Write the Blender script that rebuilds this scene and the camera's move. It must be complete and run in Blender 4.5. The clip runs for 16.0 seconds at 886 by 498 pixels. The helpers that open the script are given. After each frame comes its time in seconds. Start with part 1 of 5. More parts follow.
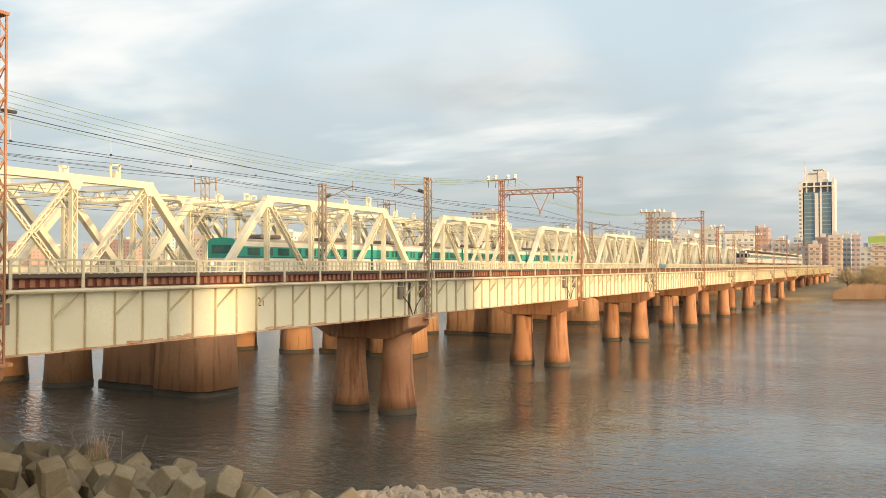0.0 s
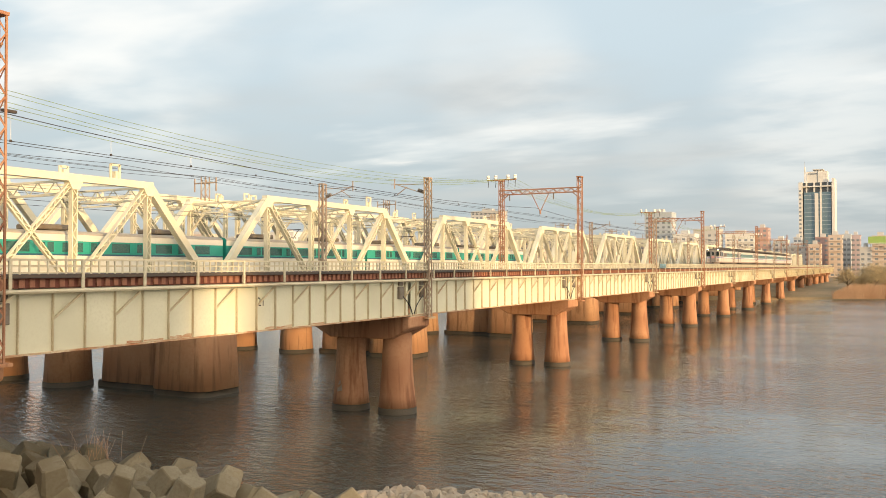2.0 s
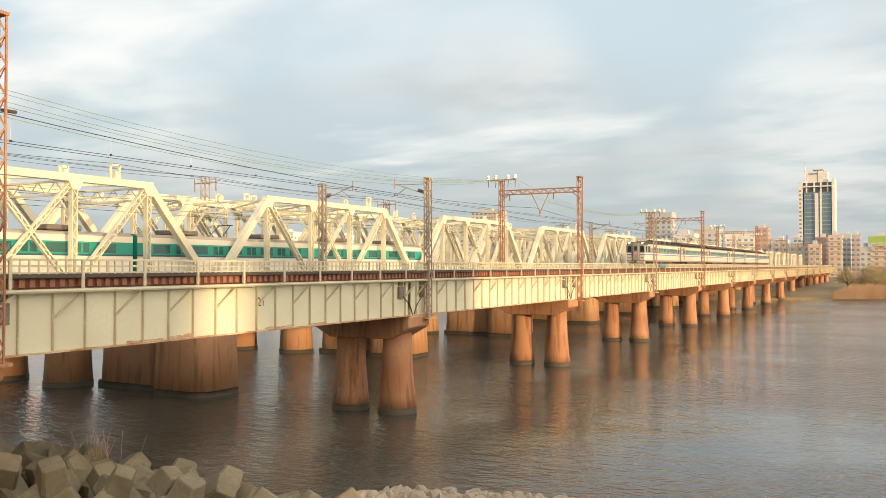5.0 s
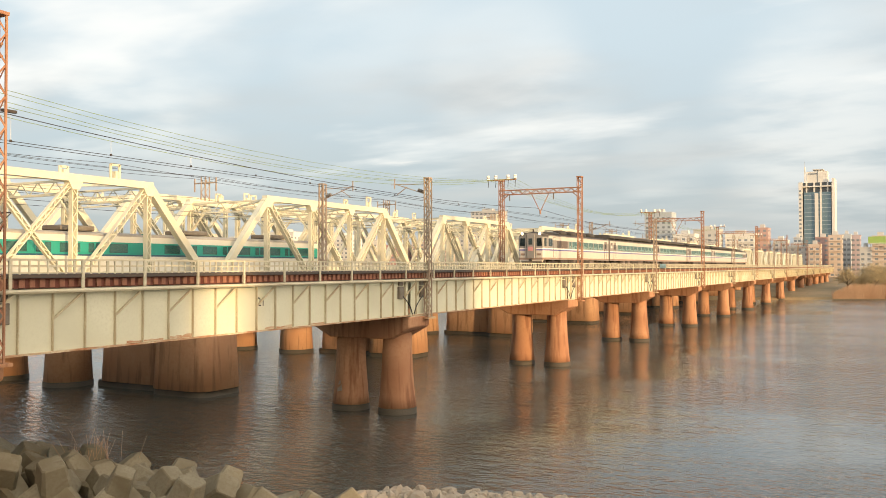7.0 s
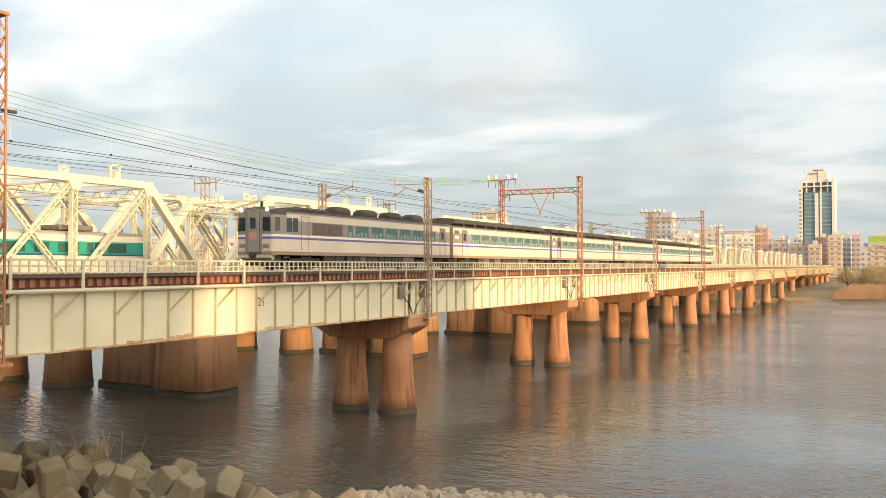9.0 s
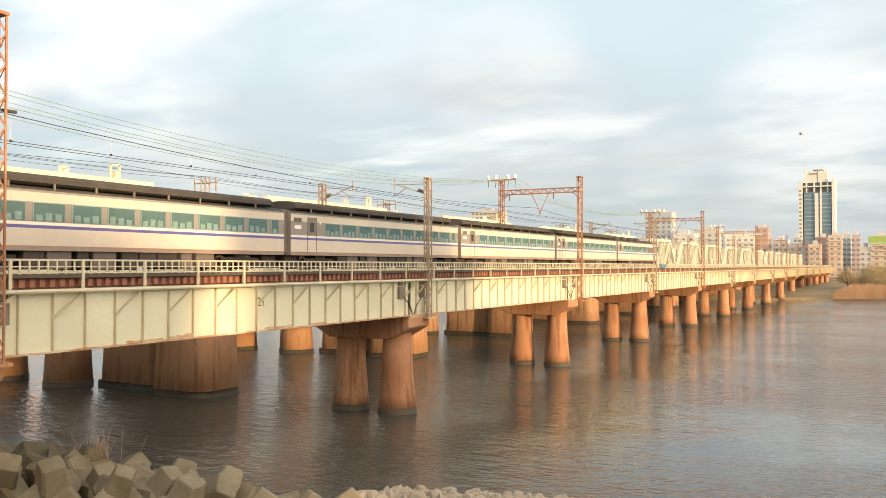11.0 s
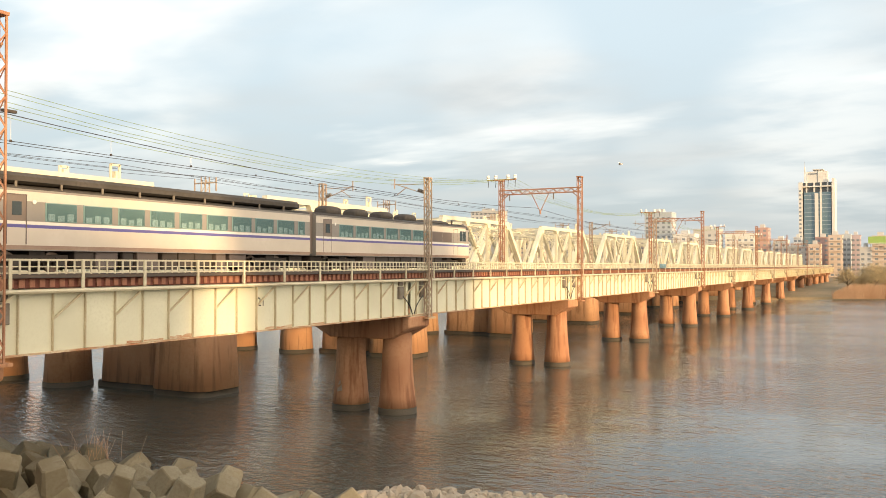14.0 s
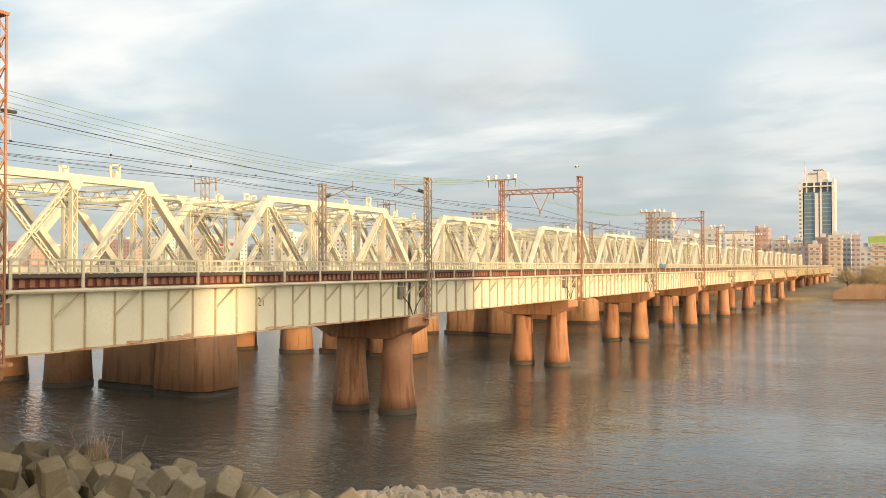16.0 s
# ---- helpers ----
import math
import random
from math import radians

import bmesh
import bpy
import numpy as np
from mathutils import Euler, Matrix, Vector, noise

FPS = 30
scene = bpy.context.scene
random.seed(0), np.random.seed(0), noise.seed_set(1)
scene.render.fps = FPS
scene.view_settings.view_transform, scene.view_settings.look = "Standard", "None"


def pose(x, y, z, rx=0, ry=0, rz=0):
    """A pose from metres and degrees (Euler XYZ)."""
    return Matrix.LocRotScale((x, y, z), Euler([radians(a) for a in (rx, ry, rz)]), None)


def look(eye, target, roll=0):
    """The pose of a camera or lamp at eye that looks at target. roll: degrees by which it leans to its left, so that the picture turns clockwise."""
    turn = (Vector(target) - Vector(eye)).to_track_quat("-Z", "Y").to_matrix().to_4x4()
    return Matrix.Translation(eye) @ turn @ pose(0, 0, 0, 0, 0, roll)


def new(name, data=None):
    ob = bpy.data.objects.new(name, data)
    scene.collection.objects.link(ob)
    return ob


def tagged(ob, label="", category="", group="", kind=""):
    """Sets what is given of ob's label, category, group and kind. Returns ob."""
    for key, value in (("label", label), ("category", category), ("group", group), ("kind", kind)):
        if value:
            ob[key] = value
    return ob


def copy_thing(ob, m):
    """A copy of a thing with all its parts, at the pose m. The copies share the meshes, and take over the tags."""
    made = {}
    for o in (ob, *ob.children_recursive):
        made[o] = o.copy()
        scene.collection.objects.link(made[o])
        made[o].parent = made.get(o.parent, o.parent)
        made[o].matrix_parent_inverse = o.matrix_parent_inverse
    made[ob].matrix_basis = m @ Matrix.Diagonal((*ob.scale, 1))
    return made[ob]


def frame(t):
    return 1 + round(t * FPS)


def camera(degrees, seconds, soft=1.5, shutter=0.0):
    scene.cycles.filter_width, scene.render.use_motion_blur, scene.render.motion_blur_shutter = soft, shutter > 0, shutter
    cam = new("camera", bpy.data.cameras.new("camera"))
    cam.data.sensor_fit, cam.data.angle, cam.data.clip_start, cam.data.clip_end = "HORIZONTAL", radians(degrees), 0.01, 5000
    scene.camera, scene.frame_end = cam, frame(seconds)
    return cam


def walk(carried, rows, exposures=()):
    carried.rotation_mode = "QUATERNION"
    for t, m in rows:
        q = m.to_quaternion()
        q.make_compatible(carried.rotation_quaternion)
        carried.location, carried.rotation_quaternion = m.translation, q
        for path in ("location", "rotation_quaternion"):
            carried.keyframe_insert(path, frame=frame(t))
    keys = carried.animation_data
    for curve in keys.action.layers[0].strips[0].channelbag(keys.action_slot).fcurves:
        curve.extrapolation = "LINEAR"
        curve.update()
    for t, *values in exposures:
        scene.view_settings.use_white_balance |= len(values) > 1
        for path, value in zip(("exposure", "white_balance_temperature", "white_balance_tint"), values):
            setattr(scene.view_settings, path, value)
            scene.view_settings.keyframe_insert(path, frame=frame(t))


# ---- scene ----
cam = camera(55.0, 16.0, soft=0.85)
EYE = Vector((0.0, 0.0, 9.70))
YAW, PITCH, ROLL = radians(28.03), radians(1.18), -0.10
AIM = EYE + 100 * Vector((-math.sin(YAW) * math.cos(PITCH), math.cos(YAW) * math.cos(PITCH), math.sin(PITCH)))
walk(cam, [(0.0, look(EYE, AIM, ROLL)), (16.0, look(EYE, AIM, ROLL))], [(0.0, 0.27), (5.0, 0.27), (7.0, 0.30), (9.0, 0.41), (12.5, 0.47), (14.5, 0.41), (16.0, 0.29)])

# ---- light ----
TO_SUN = Vector((0.93, -0.34, 0.11)).normalized()
sun = new("sun", bpy.data.lights.new("sun", "SUN"))
sun.data.energy, sun.data.angle, sun.data.color = 4.0, radians(1.6), (1.0, 0.65, 0.31)
sun.matrix_world = look(TO_SUN * 200, (0, 0, 0))


def build_world():
    w = bpy.data.worlds.new("evening_sky")
    scene.world = w
    w.use_nodes = True
    nt = w.node_tree
    nt.nodes.clear()
    N, L = nt.nodes.new, nt.links.new
    out, bg = N("ShaderNodeOutputWorld"), N("ShaderNodeBackground")
    sky = N("ShaderNodeTexSky")
    sky.sky_type, sky.sun_disc = "NISHITA", False
    sky.sun_elevation = math.asin(TO_SUN.z)
    sky.sun_rotation = math.atan2(TO_SUN.x, TO_SUN.y)
    dim = N("ShaderNodeMix"); dim.data_type = "RGBA"; dim.blend_type = "MULTIPLY"
    dim.inputs[0].default_value = 1.0
    L(sky.outputs[0], dim.inputs[6]); dim.inputs[7].default_value = (0.12, 0.12, 0.12, 1)
    co = N("ShaderNodeTexCoord")
    sep = N("ShaderNodeSeparateXYZ"); L(co.outputs["Generated"], sep.inputs[0])

    def m(op, a, b=None):
        n = N("ShaderNodeMath"); n.operation = op
        for i, v in enumerate((a, b)):
            if v is None:
                continue
            if hasattr(v, "is_linked"):
                L(v, n.inputs[i])
            else:
                n.inputs[i].default_value = v
        return n.outputs[0]

    up = m("ADD", m("MAXIMUM", sep.outputs[2], 0.0), 0.09)
    flat = N("ShaderNodeCombineXYZ")
    L(m("DIVIDE", sep.outputs[0], up), flat.inputs[0]); L(m("DIVIDE", sep.outputs[1], up), flat.inputs[1])

    def cloud(scale, detail, sx, sy, lo, hi, off):
        mp = N("ShaderNodeMapping"); L(flat.outputs[0], mp.inputs[0])
        mp.inputs["Scale"].default_value = (sx, sy, 1); mp.inputs["Location"].default_value = (off, off * 0.7, 0)
        mp.inputs["Rotation"].default_value = (0, 0, radians(28))
        no = N("ShaderNodeTexNoise"); L(mp.outputs[0], no.inputs["Vector"])
        no.inputs["Scale"].default_value, no.inputs["Detail"].default_value = scale, detail
        no.inputs["Roughness"].default_value = 0.5
        r = N("ShaderNodeMapRange"); r.interpolation_type = "SMOOTHSTEP"
        L(no.outputs["Fac"], r.inputs[0]); r.inputs[1].default_value, r.inputs[2].default_value = lo, hi
        return r.outputs[0]

    def mix(f, a, b):
        n = N("ShaderNodeMix"); n.data_type = "RGBA"
        L(f, n.inputs[0])
        for i, v in ((6, a), (7, b)):
            if hasattr(v, "is_linked"):
                L(v, n.inputs[i])
            else:
                n.inputs[i].default_value = v
        return n.outputs[2]

    haze = N("ShaderNodeMapRange"); haze.interpolation_type = "SMOOTHSTEP"
    L(sep.outputs[2], haze.inputs[0]); haze.inputs[1].default_value, haze.inputs[2].default_value = -0.02, 0.30
    base = mix(haze.outputs[0], (0.41, 0.46, 0.485, 1), (0.58, 0.68, 0.735, 1))
    low = N("ShaderNodeMapRange"); low.interpolation_type = "SMOOTHSTEP"
    L(sep.outputs[2], low.inputs[0]); low.inputs[1].default_value, low.inputs[2].default_value = 0.02, 0.20
    base = mix(cloud(0.62, 4, 0.8, 1.1, 0.42, 0.66, 3.1), base, (0.54, 0.565, 0.57, 1))
    base = mix(m("MULTIPLY", cloud(0.85, 5, 0.7, 1.2, 0.52, 0.70, 7.7), low.outputs[0]), base, (0.88, 0.88, 0.85, 1))
    base = mix(m("MULTIPLY", cloud(1.9, 5, 0.6, 1.2, 0.64, 0.82, 1.3), low.outputs[0]), base, (1.0, 0.95, 0.88, 1))
    puffs = cloud(1.6, 6, 0.9, 1.0, 0.30, 0.62, 4.4)
    # the brighter, sunlit cloud banks
    for way, wide, power in (((-0.781, 0.592, 0.200), 3.5, 1.0), ((-0.757, 0.622, 0.198), 3.5, 1.0), ((-0.733, 0.658, 0.172), 4.1, 0.8), ((-0.698, 0.699, 0.156), 4.6, 0.7), ((-0.045, 0.986, 0.163), 9.5, 0.9), ((-0.089, 0.985, 0.149), 6.8, 0.6), ((-0.392, 0.894, 0.218), 6.8, 0.7), ((-0.347, 0.918, 0.191), 5.4, 0.4), ((-0.678, 0.679, 0.281), 6.8, 0.6), ((-0.524, 0.801, 0.289), 8.1, 0.5), ((-0.230, 0.966, 0.120), 4.1, 0.4)):
        d = N("ShaderNodeVectorMath"); d.operation = "DOT_PRODUCT"
        L(co.outputs["Generated"], d.inputs[0]); d.inputs[1].default_value = Vector(way).normalized()
        r = N("ShaderNodeMapRange"); r.interpolation_type = "SMOOTHERSTEP"
        L(d.outputs["Value"], r.inputs[0]); r.inputs[1].default_value, r.inputs[2].default_value = math.cos(radians(wide)), 1.0
        r.inputs[4].default_value = power * 0.38
        base = mix(m("MULTIPLY", r.outputs[0], puffs), base, (1.0, 0.97, 0.91, 1))
    veil = N("ShaderNodeMix"); veil.data_type = "RGBA"; veil.inputs[0].default_value = 0.88
    L(dim.outputs[2], veil.inputs[6]); L(base, veil.inputs[7])
    # wide evening glow of the hazy sky round the low sun
    dot = N("ShaderNodeVectorMath"); dot.operation = "DOT_PRODUCT"
    L(co.outputs["Generated"], dot.inputs[0]); dot.inputs[1].default_value = TO_SUN
    near = N("ShaderNodeMapRange"); near.interpolation_type = "SMOOTHSTEP"
    L(dot.outputs["Value"], near.inputs[0]); near.inputs[1].default_value, near.inputs[2].default_value = 0.1, 1.0
    L(mix(near.outputs[0], veil.outputs[2], (2.3, 1.85, 1.35, 1)), bg.inputs[0]); bg.inputs[1].default_value = 1.0
    L(bg.outputs[0], out.inputs[0])


build_world()


# ---- materials ----
def mat(name, col, rough=0.6, metal=0.0, col2=None, amount=0.5, scale=0.8, fine=12.0, bump=0.15, streak=None, streak_lo=0.58, spec=0.5):
    """A surface with stains (scale, per metre), grain (fine) and, where given, streaks that run down it."""
    m = bpy.data.materials.new(name)
    m.use_nodes = True
    nt = m.node_tree
    N, L = nt.nodes.new, nt.links.new
    b = nt.nodes["Principled BSDF"]
    b.inputs["Roughness"].default_value, b.inputs["Metallic"].default_value = rough, metal
    b.inputs["Specular IOR Level"].default_value = spec
    co, info = N("ShaderNodeTexCoord"), N("ShaderNodeObjectInfo")
    shift = N("ShaderNodeVectorMath"); shift.operation = "MULTIPLY_ADD"
    L(info.outputs["Random"], shift.inputs[0]); shift.inputs[1].default_value = (37, 19, 23); L(co.outputs["Object"], shift.inputs[2])

    def nz(s, detail=5, stretch=None):
        src = shift.outputs[0]
        if stretch:
            mp = N("ShaderNodeMapping"); L(src, mp.inputs[0]); mp.inputs["Scale"].default_value = stretch
            src = mp.outputs[0]
        n = N("ShaderNodeTexNoise"); L(src, n.inputs["Vector"])
        n.inputs["Scale"].default_value, n.inputs["Detail"].default_value = s, detail
        return n.outputs["Fac"]

    def ramp(f, lo, hi):
        r = N("ShaderNodeMapRange"); L(f, r.inputs[0]); r.inputs[1].default_value, r.inputs[2].default_value = lo, hi
        return r.outputs[0]

    def mix(f, a, c):
        n = N("ShaderNodeMix"); n.data_type = "RGBA"
        L(f, n.inputs[0])
        for i, v in ((6, a), (7, c)):
            if hasattr(v, "is_linked"):
                L(v, n.inputs[i])
            else:
                n.inputs[i].default_value = (*v, 1)
        return n.outputs[2]

    col2 = col2 or tuple(c * 0.7 for c in col)
    mid = tuple(a + (c - a) * amount for a, c in zip(col, col2))
    big = mix(ramp(nz(scale), 0.35, 0.68), col, mid)
    grain = nz(fine, 6)
    base = mix(ramp(grain, 0.45, 0.8), big, tuple(a + (c - a) * amount * 0.8 for a, c in zip(col, col2)))
    if streak:
        base = mix(ramp(nz(1.0, 6, (2.2, 2.2, 0.22)), streak_lo, streak_lo + 0.14), base, streak)
    L(base, b.inputs["Base Color"])
    rr = N("ShaderNodeMapRange"); L(grain, rr.inputs[0]); rr.inputs[3].default_value, rr.inputs[4].default_value = max(rough - 0.1, 0.02), min(rough + 0.12, 1)
    L(rr.outputs[0], b.inputs["Roughness"])
    if bump:
        bp = N("ShaderNodeBump"); bp.inputs["Strength"].default_value = bump; bp.inputs["Distance"].default_value = 0.02
        L(grain, bp.inputs["Height"]); L(bp.outputs[0], b.inputs["Normal"])
    return m


CREAM = mat("cream_green_steel_paint", (0.66, 0.67, 0.54), 0.5, 0, (0.50, 0.50, 0.38), 0.6, 0.35, 9, 0.08, (0.52, 0.42, 0.28), 0.70)
TRUSSP = mat("ivory_truss_paint", (0.74, 0.72, 0.58), 0.5, 0, (0.55, 0.50, 0.36), 0.5, 0.5, 9, 0.08, (0.45, 0.33, 0.2), 0.70)
EDGE = mat("rust_flecked_paint", (0.58, 0.52, 0.38), 0.6, 0, (0.36, 0.15, 0.06), 1.0, 1.2, 14, 0.2)
SEAM = mat("grimy_stiffener_paint", (0.56, 0.52, 0.39), 0.6, 0, (0.36, 0.28, 0.17), 0.8, 0.9, 14, 0.15)
REDBROWN = mat("red_brown_fascia", (0.17, 0.05, 0.035), 0.7, 0, (0.09, 0.03, 0.02), 0.8, 0.7, 12, 0.2)
TIMBER = mat("reddish_plank_end", (0.36, 0.17, 0.11), 0.8, 0, (0.22, 0.10, 0.07), 0.9, 1.5, 20, 0.3)
DARKDECK = mat("dark_deck_edge", (0.06, 0.055, 0.055), 0.7, 0, (0.11, 0.08, 0.06), 0.8, 1, 14, 0.2)
RAILPAINT = mat("pale_railing_paint", (0.60, 0.58, 0.46), 0.55, 0, (0.42, 0.36, 0.25), 0.7, 0.8, 16, 0.1)
MASTRUST = mat("rusty_mast_steel", (0.42, 0.24, 0.15), 0.7, 0, (0.26, 0.11, 0.06), 0.9, 0.8, 16, 0.2)
MASTGREY = mat("weathered_mast_steel", (0.42, 0.36, 0.29), 0.7, 0, (0.28, 0.19, 0.13), 0.8, 0.8, 16, 0.2)
CONC = mat("rust_stained_concrete", (0.46, 0.26, 0.15), 0.85, 0, (0.32, 0.15, 0.08), 0.9, 0.30, 5, 0.35, (0.24, 0.11, 0.06), 0.52)
CONC2 = mat("weathered_old_pier", (0.51, 0.315, 0.19), 0.9, 0, (0.42, 0.215, 0.115), 0.9, 0.22, 4, 0.4, (0.30, 0.17, 0.10), 0.52)
TIDE = mat("dark_wet_concrete", (0.078, 0.064, 0.046), 0.7, 0, (0.045, 0.04, 0.03), 0.9, 0.8, 8, 0.4)
ARMOUR = mat("grey_armour_concrete", (0.235, 0.215, 0.16), 0.9, 0, (0.14, 0.115, 0.07), 0.9, 0.6, 7, 0.5, (0.16, 0.13, 0.09), 0.62)
STONE = mat("pale_rubble_stone", (0.40, 0.35, 0.28), 0.9, 0, (0.30, 0.24, 0.18), 0.9, 1.4, 9, 0.5)
EARTH = mat("bank_earth", (0.27, 0.20, 0.12), 0.95, 0, (0.12, 0.10, 0.05), 0.9, 0.05, 1.2, 0.4)
REEDM = mat("dry_reed", (0.50, 0.33, 0.21), 0.9, 0, (0.36, 0.22, 0.13), 0.9, 0.2, 3, 0.2)
LEAF = mat("spring_leaf", (0.42, 0.35, 0.21), 0.9, 0, (0.32, 0.25, 0.15), 0.9, 0.3, 3, 0.2)
BARK = mat("bark", (0.12, 0.09, 0.06), 0.9, 0, (0.07, 0.05, 0.03), 0.9, 1, 8, 0.4)
BLACK = mat("black_underframe", (0.035, 0.033, 0.032), 0.7, 0, (0.07, 0.055, 0.045), 0.8, 1, 10, 0.2)
STEEL = mat("rail_steel", (0.30, 0.26, 0.23), 0.4, 0.8, (0.2, 0.12, 0.08), 0.7, 2, 12, 0.1)
WIRE = mat("black_wire", (0.05, 0.05, 0.055), 0.6, 0, None, 0.5, 3, 9, 0)
COPPER = mat("verdigris_wire", (0.22, 0.30, 0.10), 0.6, 0, None, 0.5, 3, 9, 0)
PORCEL = mat("white_insulator", (0.82, 0.80, 0.76), 0.25, 0, None, 0.3, 3, 9, 0)
BODY = mat("cream_white_car_paint", (0.60, 0.555, 0.495), 0.4, 0, (0.48, 0.43, 0.36), 0.5, 0.5, 6, 0.03)
GREY = mat("taupe_grey_car_paint", (0.262, 0.250, 0.238), 0.4, 0, (0.22, 0.205, 0.19), 0.6, 0.5, 6, 0.03)
BLUE = mat("blue_stripe_paint", (0.10, 0.09, 0.33), 0.35, 0, (0.13, 0.12, 0.30), 0.5, 0.6, 6, 0)
WHITEP = mat("white_stripe_paint", (0.78, 0.76, 0.72), 0.35, 0, None, 0.3, 0.6, 6, 0)
ROOFG = mat("sooty_grey_roof", (0.075, 0.07, 0.068), 0.85, 0, (0.04, 0.038, 0.036), 0.9, 0.6, 7, 0.2)
BROWN = mat("brown_door_paint", (0.205, 0.172, 0.150), 0.45, 0, (0.17, 0.13, 0.105), 0.6, 0.8, 8, 0.05)
SKIRT = mat("dusty_brown_sill", (0.33, 0.24, 0.19), 0.6, 0, (0.24, 0.16, 0.12), 0.8, 0.8, 8, 0.1)
LOUVRE = mat("dark_louvre", (0.12, 0.10, 0.095), 0.6, 0, (0.16, 0.13, 0.12), 0.6, 1, 12, 0.1)
SEATM = mat("pale_seat_cover", (0.74, 0.88, 0.86), 0.8, 0, None, 0.4, 2, 12, 0.1)
INSIDE = mat("cabin_lining", (0.24, 0.37, 0.37), 0.7, 0, None, 0.4, 1, 8, 0)
TEAL = mat("emerald_teal_car_paint", (0.025, 0.32, 0.27), 0.4, 0, (0.02, 0.24, 0.21), 0.6, 0.5, 6, 0.02)
NAVY = mat("navy_band_paint", (0.03, 0.10, 0.17), 0.4, 0, None, 0.5, 0.6, 6, 0)
CARWHITE = mat("off_white_car_paint", (0.70, 0.70, 0.64), 0.4, 0, (0.55, 0.54, 0.48), 0.6, 0.5, 6, 0.02)
PALEROOF = mat("pale_grey_roof", (0.42, 0.40, 0.36), 0.7, 0, (0.30, 0.28, 0.25), 0.7, 0.6, 7, 0.1)
TARP = mat("blue_tarpaulin", (0.26, 0.42, 0.52), 0.6, 0, None, 0.5, 1.5, 9, 0.2)
BOXGREY = mat("grey_box_paint", (0.20, 0.19, 0.17), 0.6, 0, (0.12, 0.09, 0.06), 0.8, 2, 12, 0.1)
INK = mat("black_stencil_paint", (0.03, 0.03, 0.03), 0.7)
FEATHER = mat("grey_white_feather", (0.75, 0.74, 0.72), 0.8)


def lamp_mat():
    m = bpy.data.materials.new("lit_headlamp")
    m.use_nodes = True
    b = m.node_tree.nodes["Principled BSDF"]
    b.inputs["Base Color"].default_value = (1, 0.9, 0.7, 1)
    b.inputs["Emission Color"].default_value = (1.0, 0.78, 0.45, 1)
    b.inputs["Emission Strength"].default_value = 6.0
    return m


HEADLAMP = lamp_mat()


def glass_mat(name, tint, see=0.35):
    m = bpy.data.materials.new(name)
    m.use_nodes = True
    nt = m.node_tree
    b, out = nt.nodes["Principled BSDF"], nt.nodes["Material Output"]
    b.inputs["Base Color"].default_value = (*tint, 1)
    b.inputs["Roughness"].default_value = 0.06
    t, mx = nt.nodes.new("ShaderNodeBsdfTransparent"), nt.nodes.new("ShaderNodeMixShader")
    t.inputs[0].default_value = (0.90, 0.96, 0.97, 1)
    mx.inputs[0].default_value = see
    nt.links.new(b.outputs[0], mx.inputs[1]); nt.links.new(t.outputs[0], mx.inputs[2]); nt.links.new(mx.outputs[0], out.inputs[0])
    return m


GLASS = glass_mat("teal_tinted_glass", (0.10, 0.15, 0.16), 0.75)
DARKGLASS = glass_mat("dark_window_glass", (0.03, 0.05, 0.06), 0.1)


def water_mat():
    m = bpy.data.materials.new("river_water")
    m.use_nodes = True
    nt = m.node_tree
    N, L = nt.nodes.new, nt.links.new
    b = nt.nodes["Principled BSDF"]
    b.inputs["Base Color"].default_value = (0.070, 0.071, 0.063, 1)
    b.inputs["Roughness"].default_value = 0.05
    b.inputs["IOR"].default_value = 1.8
    co = N("ShaderNodeTexCoord")

    def nz(sc, stretch, rot, detail):
        mp = N("ShaderNodeMapping"); L(co.outputs["Object"], mp.inputs[0])
        mp.inputs["Scale"].default_value = stretch; mp.inputs["Rotation"].default_value = (0, 0, radians(rot))
        n = N("ShaderNodeTexNoise"); L(mp.outputs[0], n.inputs["Vector"])
        n.inputs["Scale"].default_value, n.inputs["Detail"].default_value = sc, detail
        return n.outputs["Fac"]

    b1, b2, b3 = N("ShaderNodeBump"), N("ShaderNodeBump"), N("ShaderNodeBump")
    for bp, h, s, d in ((b1, nz(0.8, (0.75, 1.5, 1), 25, 3), 0.75, 0.24), (b2, nz(2.6, (0.8, 1.5, 1), -12, 4), 0.70, 0.11), (b3, nz(0.08, (1, 1, 1), 0, 2), 0.5, 0.5)):
        L(h, bp.inputs["Height"]); bp.inputs["Strength"].default_value, bp.inputs["Distance"].default_value = s, d
    calm = N("ShaderNodeMapRange"); L(nz(0.022, (1.0, 1.6, 1), 30, 3), calm.inputs[0])
    calm.inputs[1].default_value, calm.inputs[2].default_value, calm.inputs[3].default_value, calm.inputs[4].default_value = 0.40, 0.62, 0.20, 0.95
    L(calm.outputs[0], b1.inputs["Strength"]); L(calm.outputs[0], b2.inputs["Strength"])
    L(b3.outputs[0], b1.inputs["Normal"]); L(b1.outputs[0], b2.inputs["Normal"]); L(b2.outputs[0], b.inputs["Normal"])
    return m


WATER = water_mat()


# ---- mesh tools ----
def box(bm, x0, x1, y0, y1, z0, z1):
    v = [bm.verts.new((x, y, z)) for z in (z0, z1) for x, y in ((x0, y0), (x1, y0), (x1, y1), (x0, y1))]
    for f in ((3, 2, 1, 0), (4, 5, 6, 7), (0, 1, 5, 4), (1, 2, 6, 5), (2, 3, 7, 6), (3, 0, 4, 7)):
        bm.faces.new([v[i] for i in f])


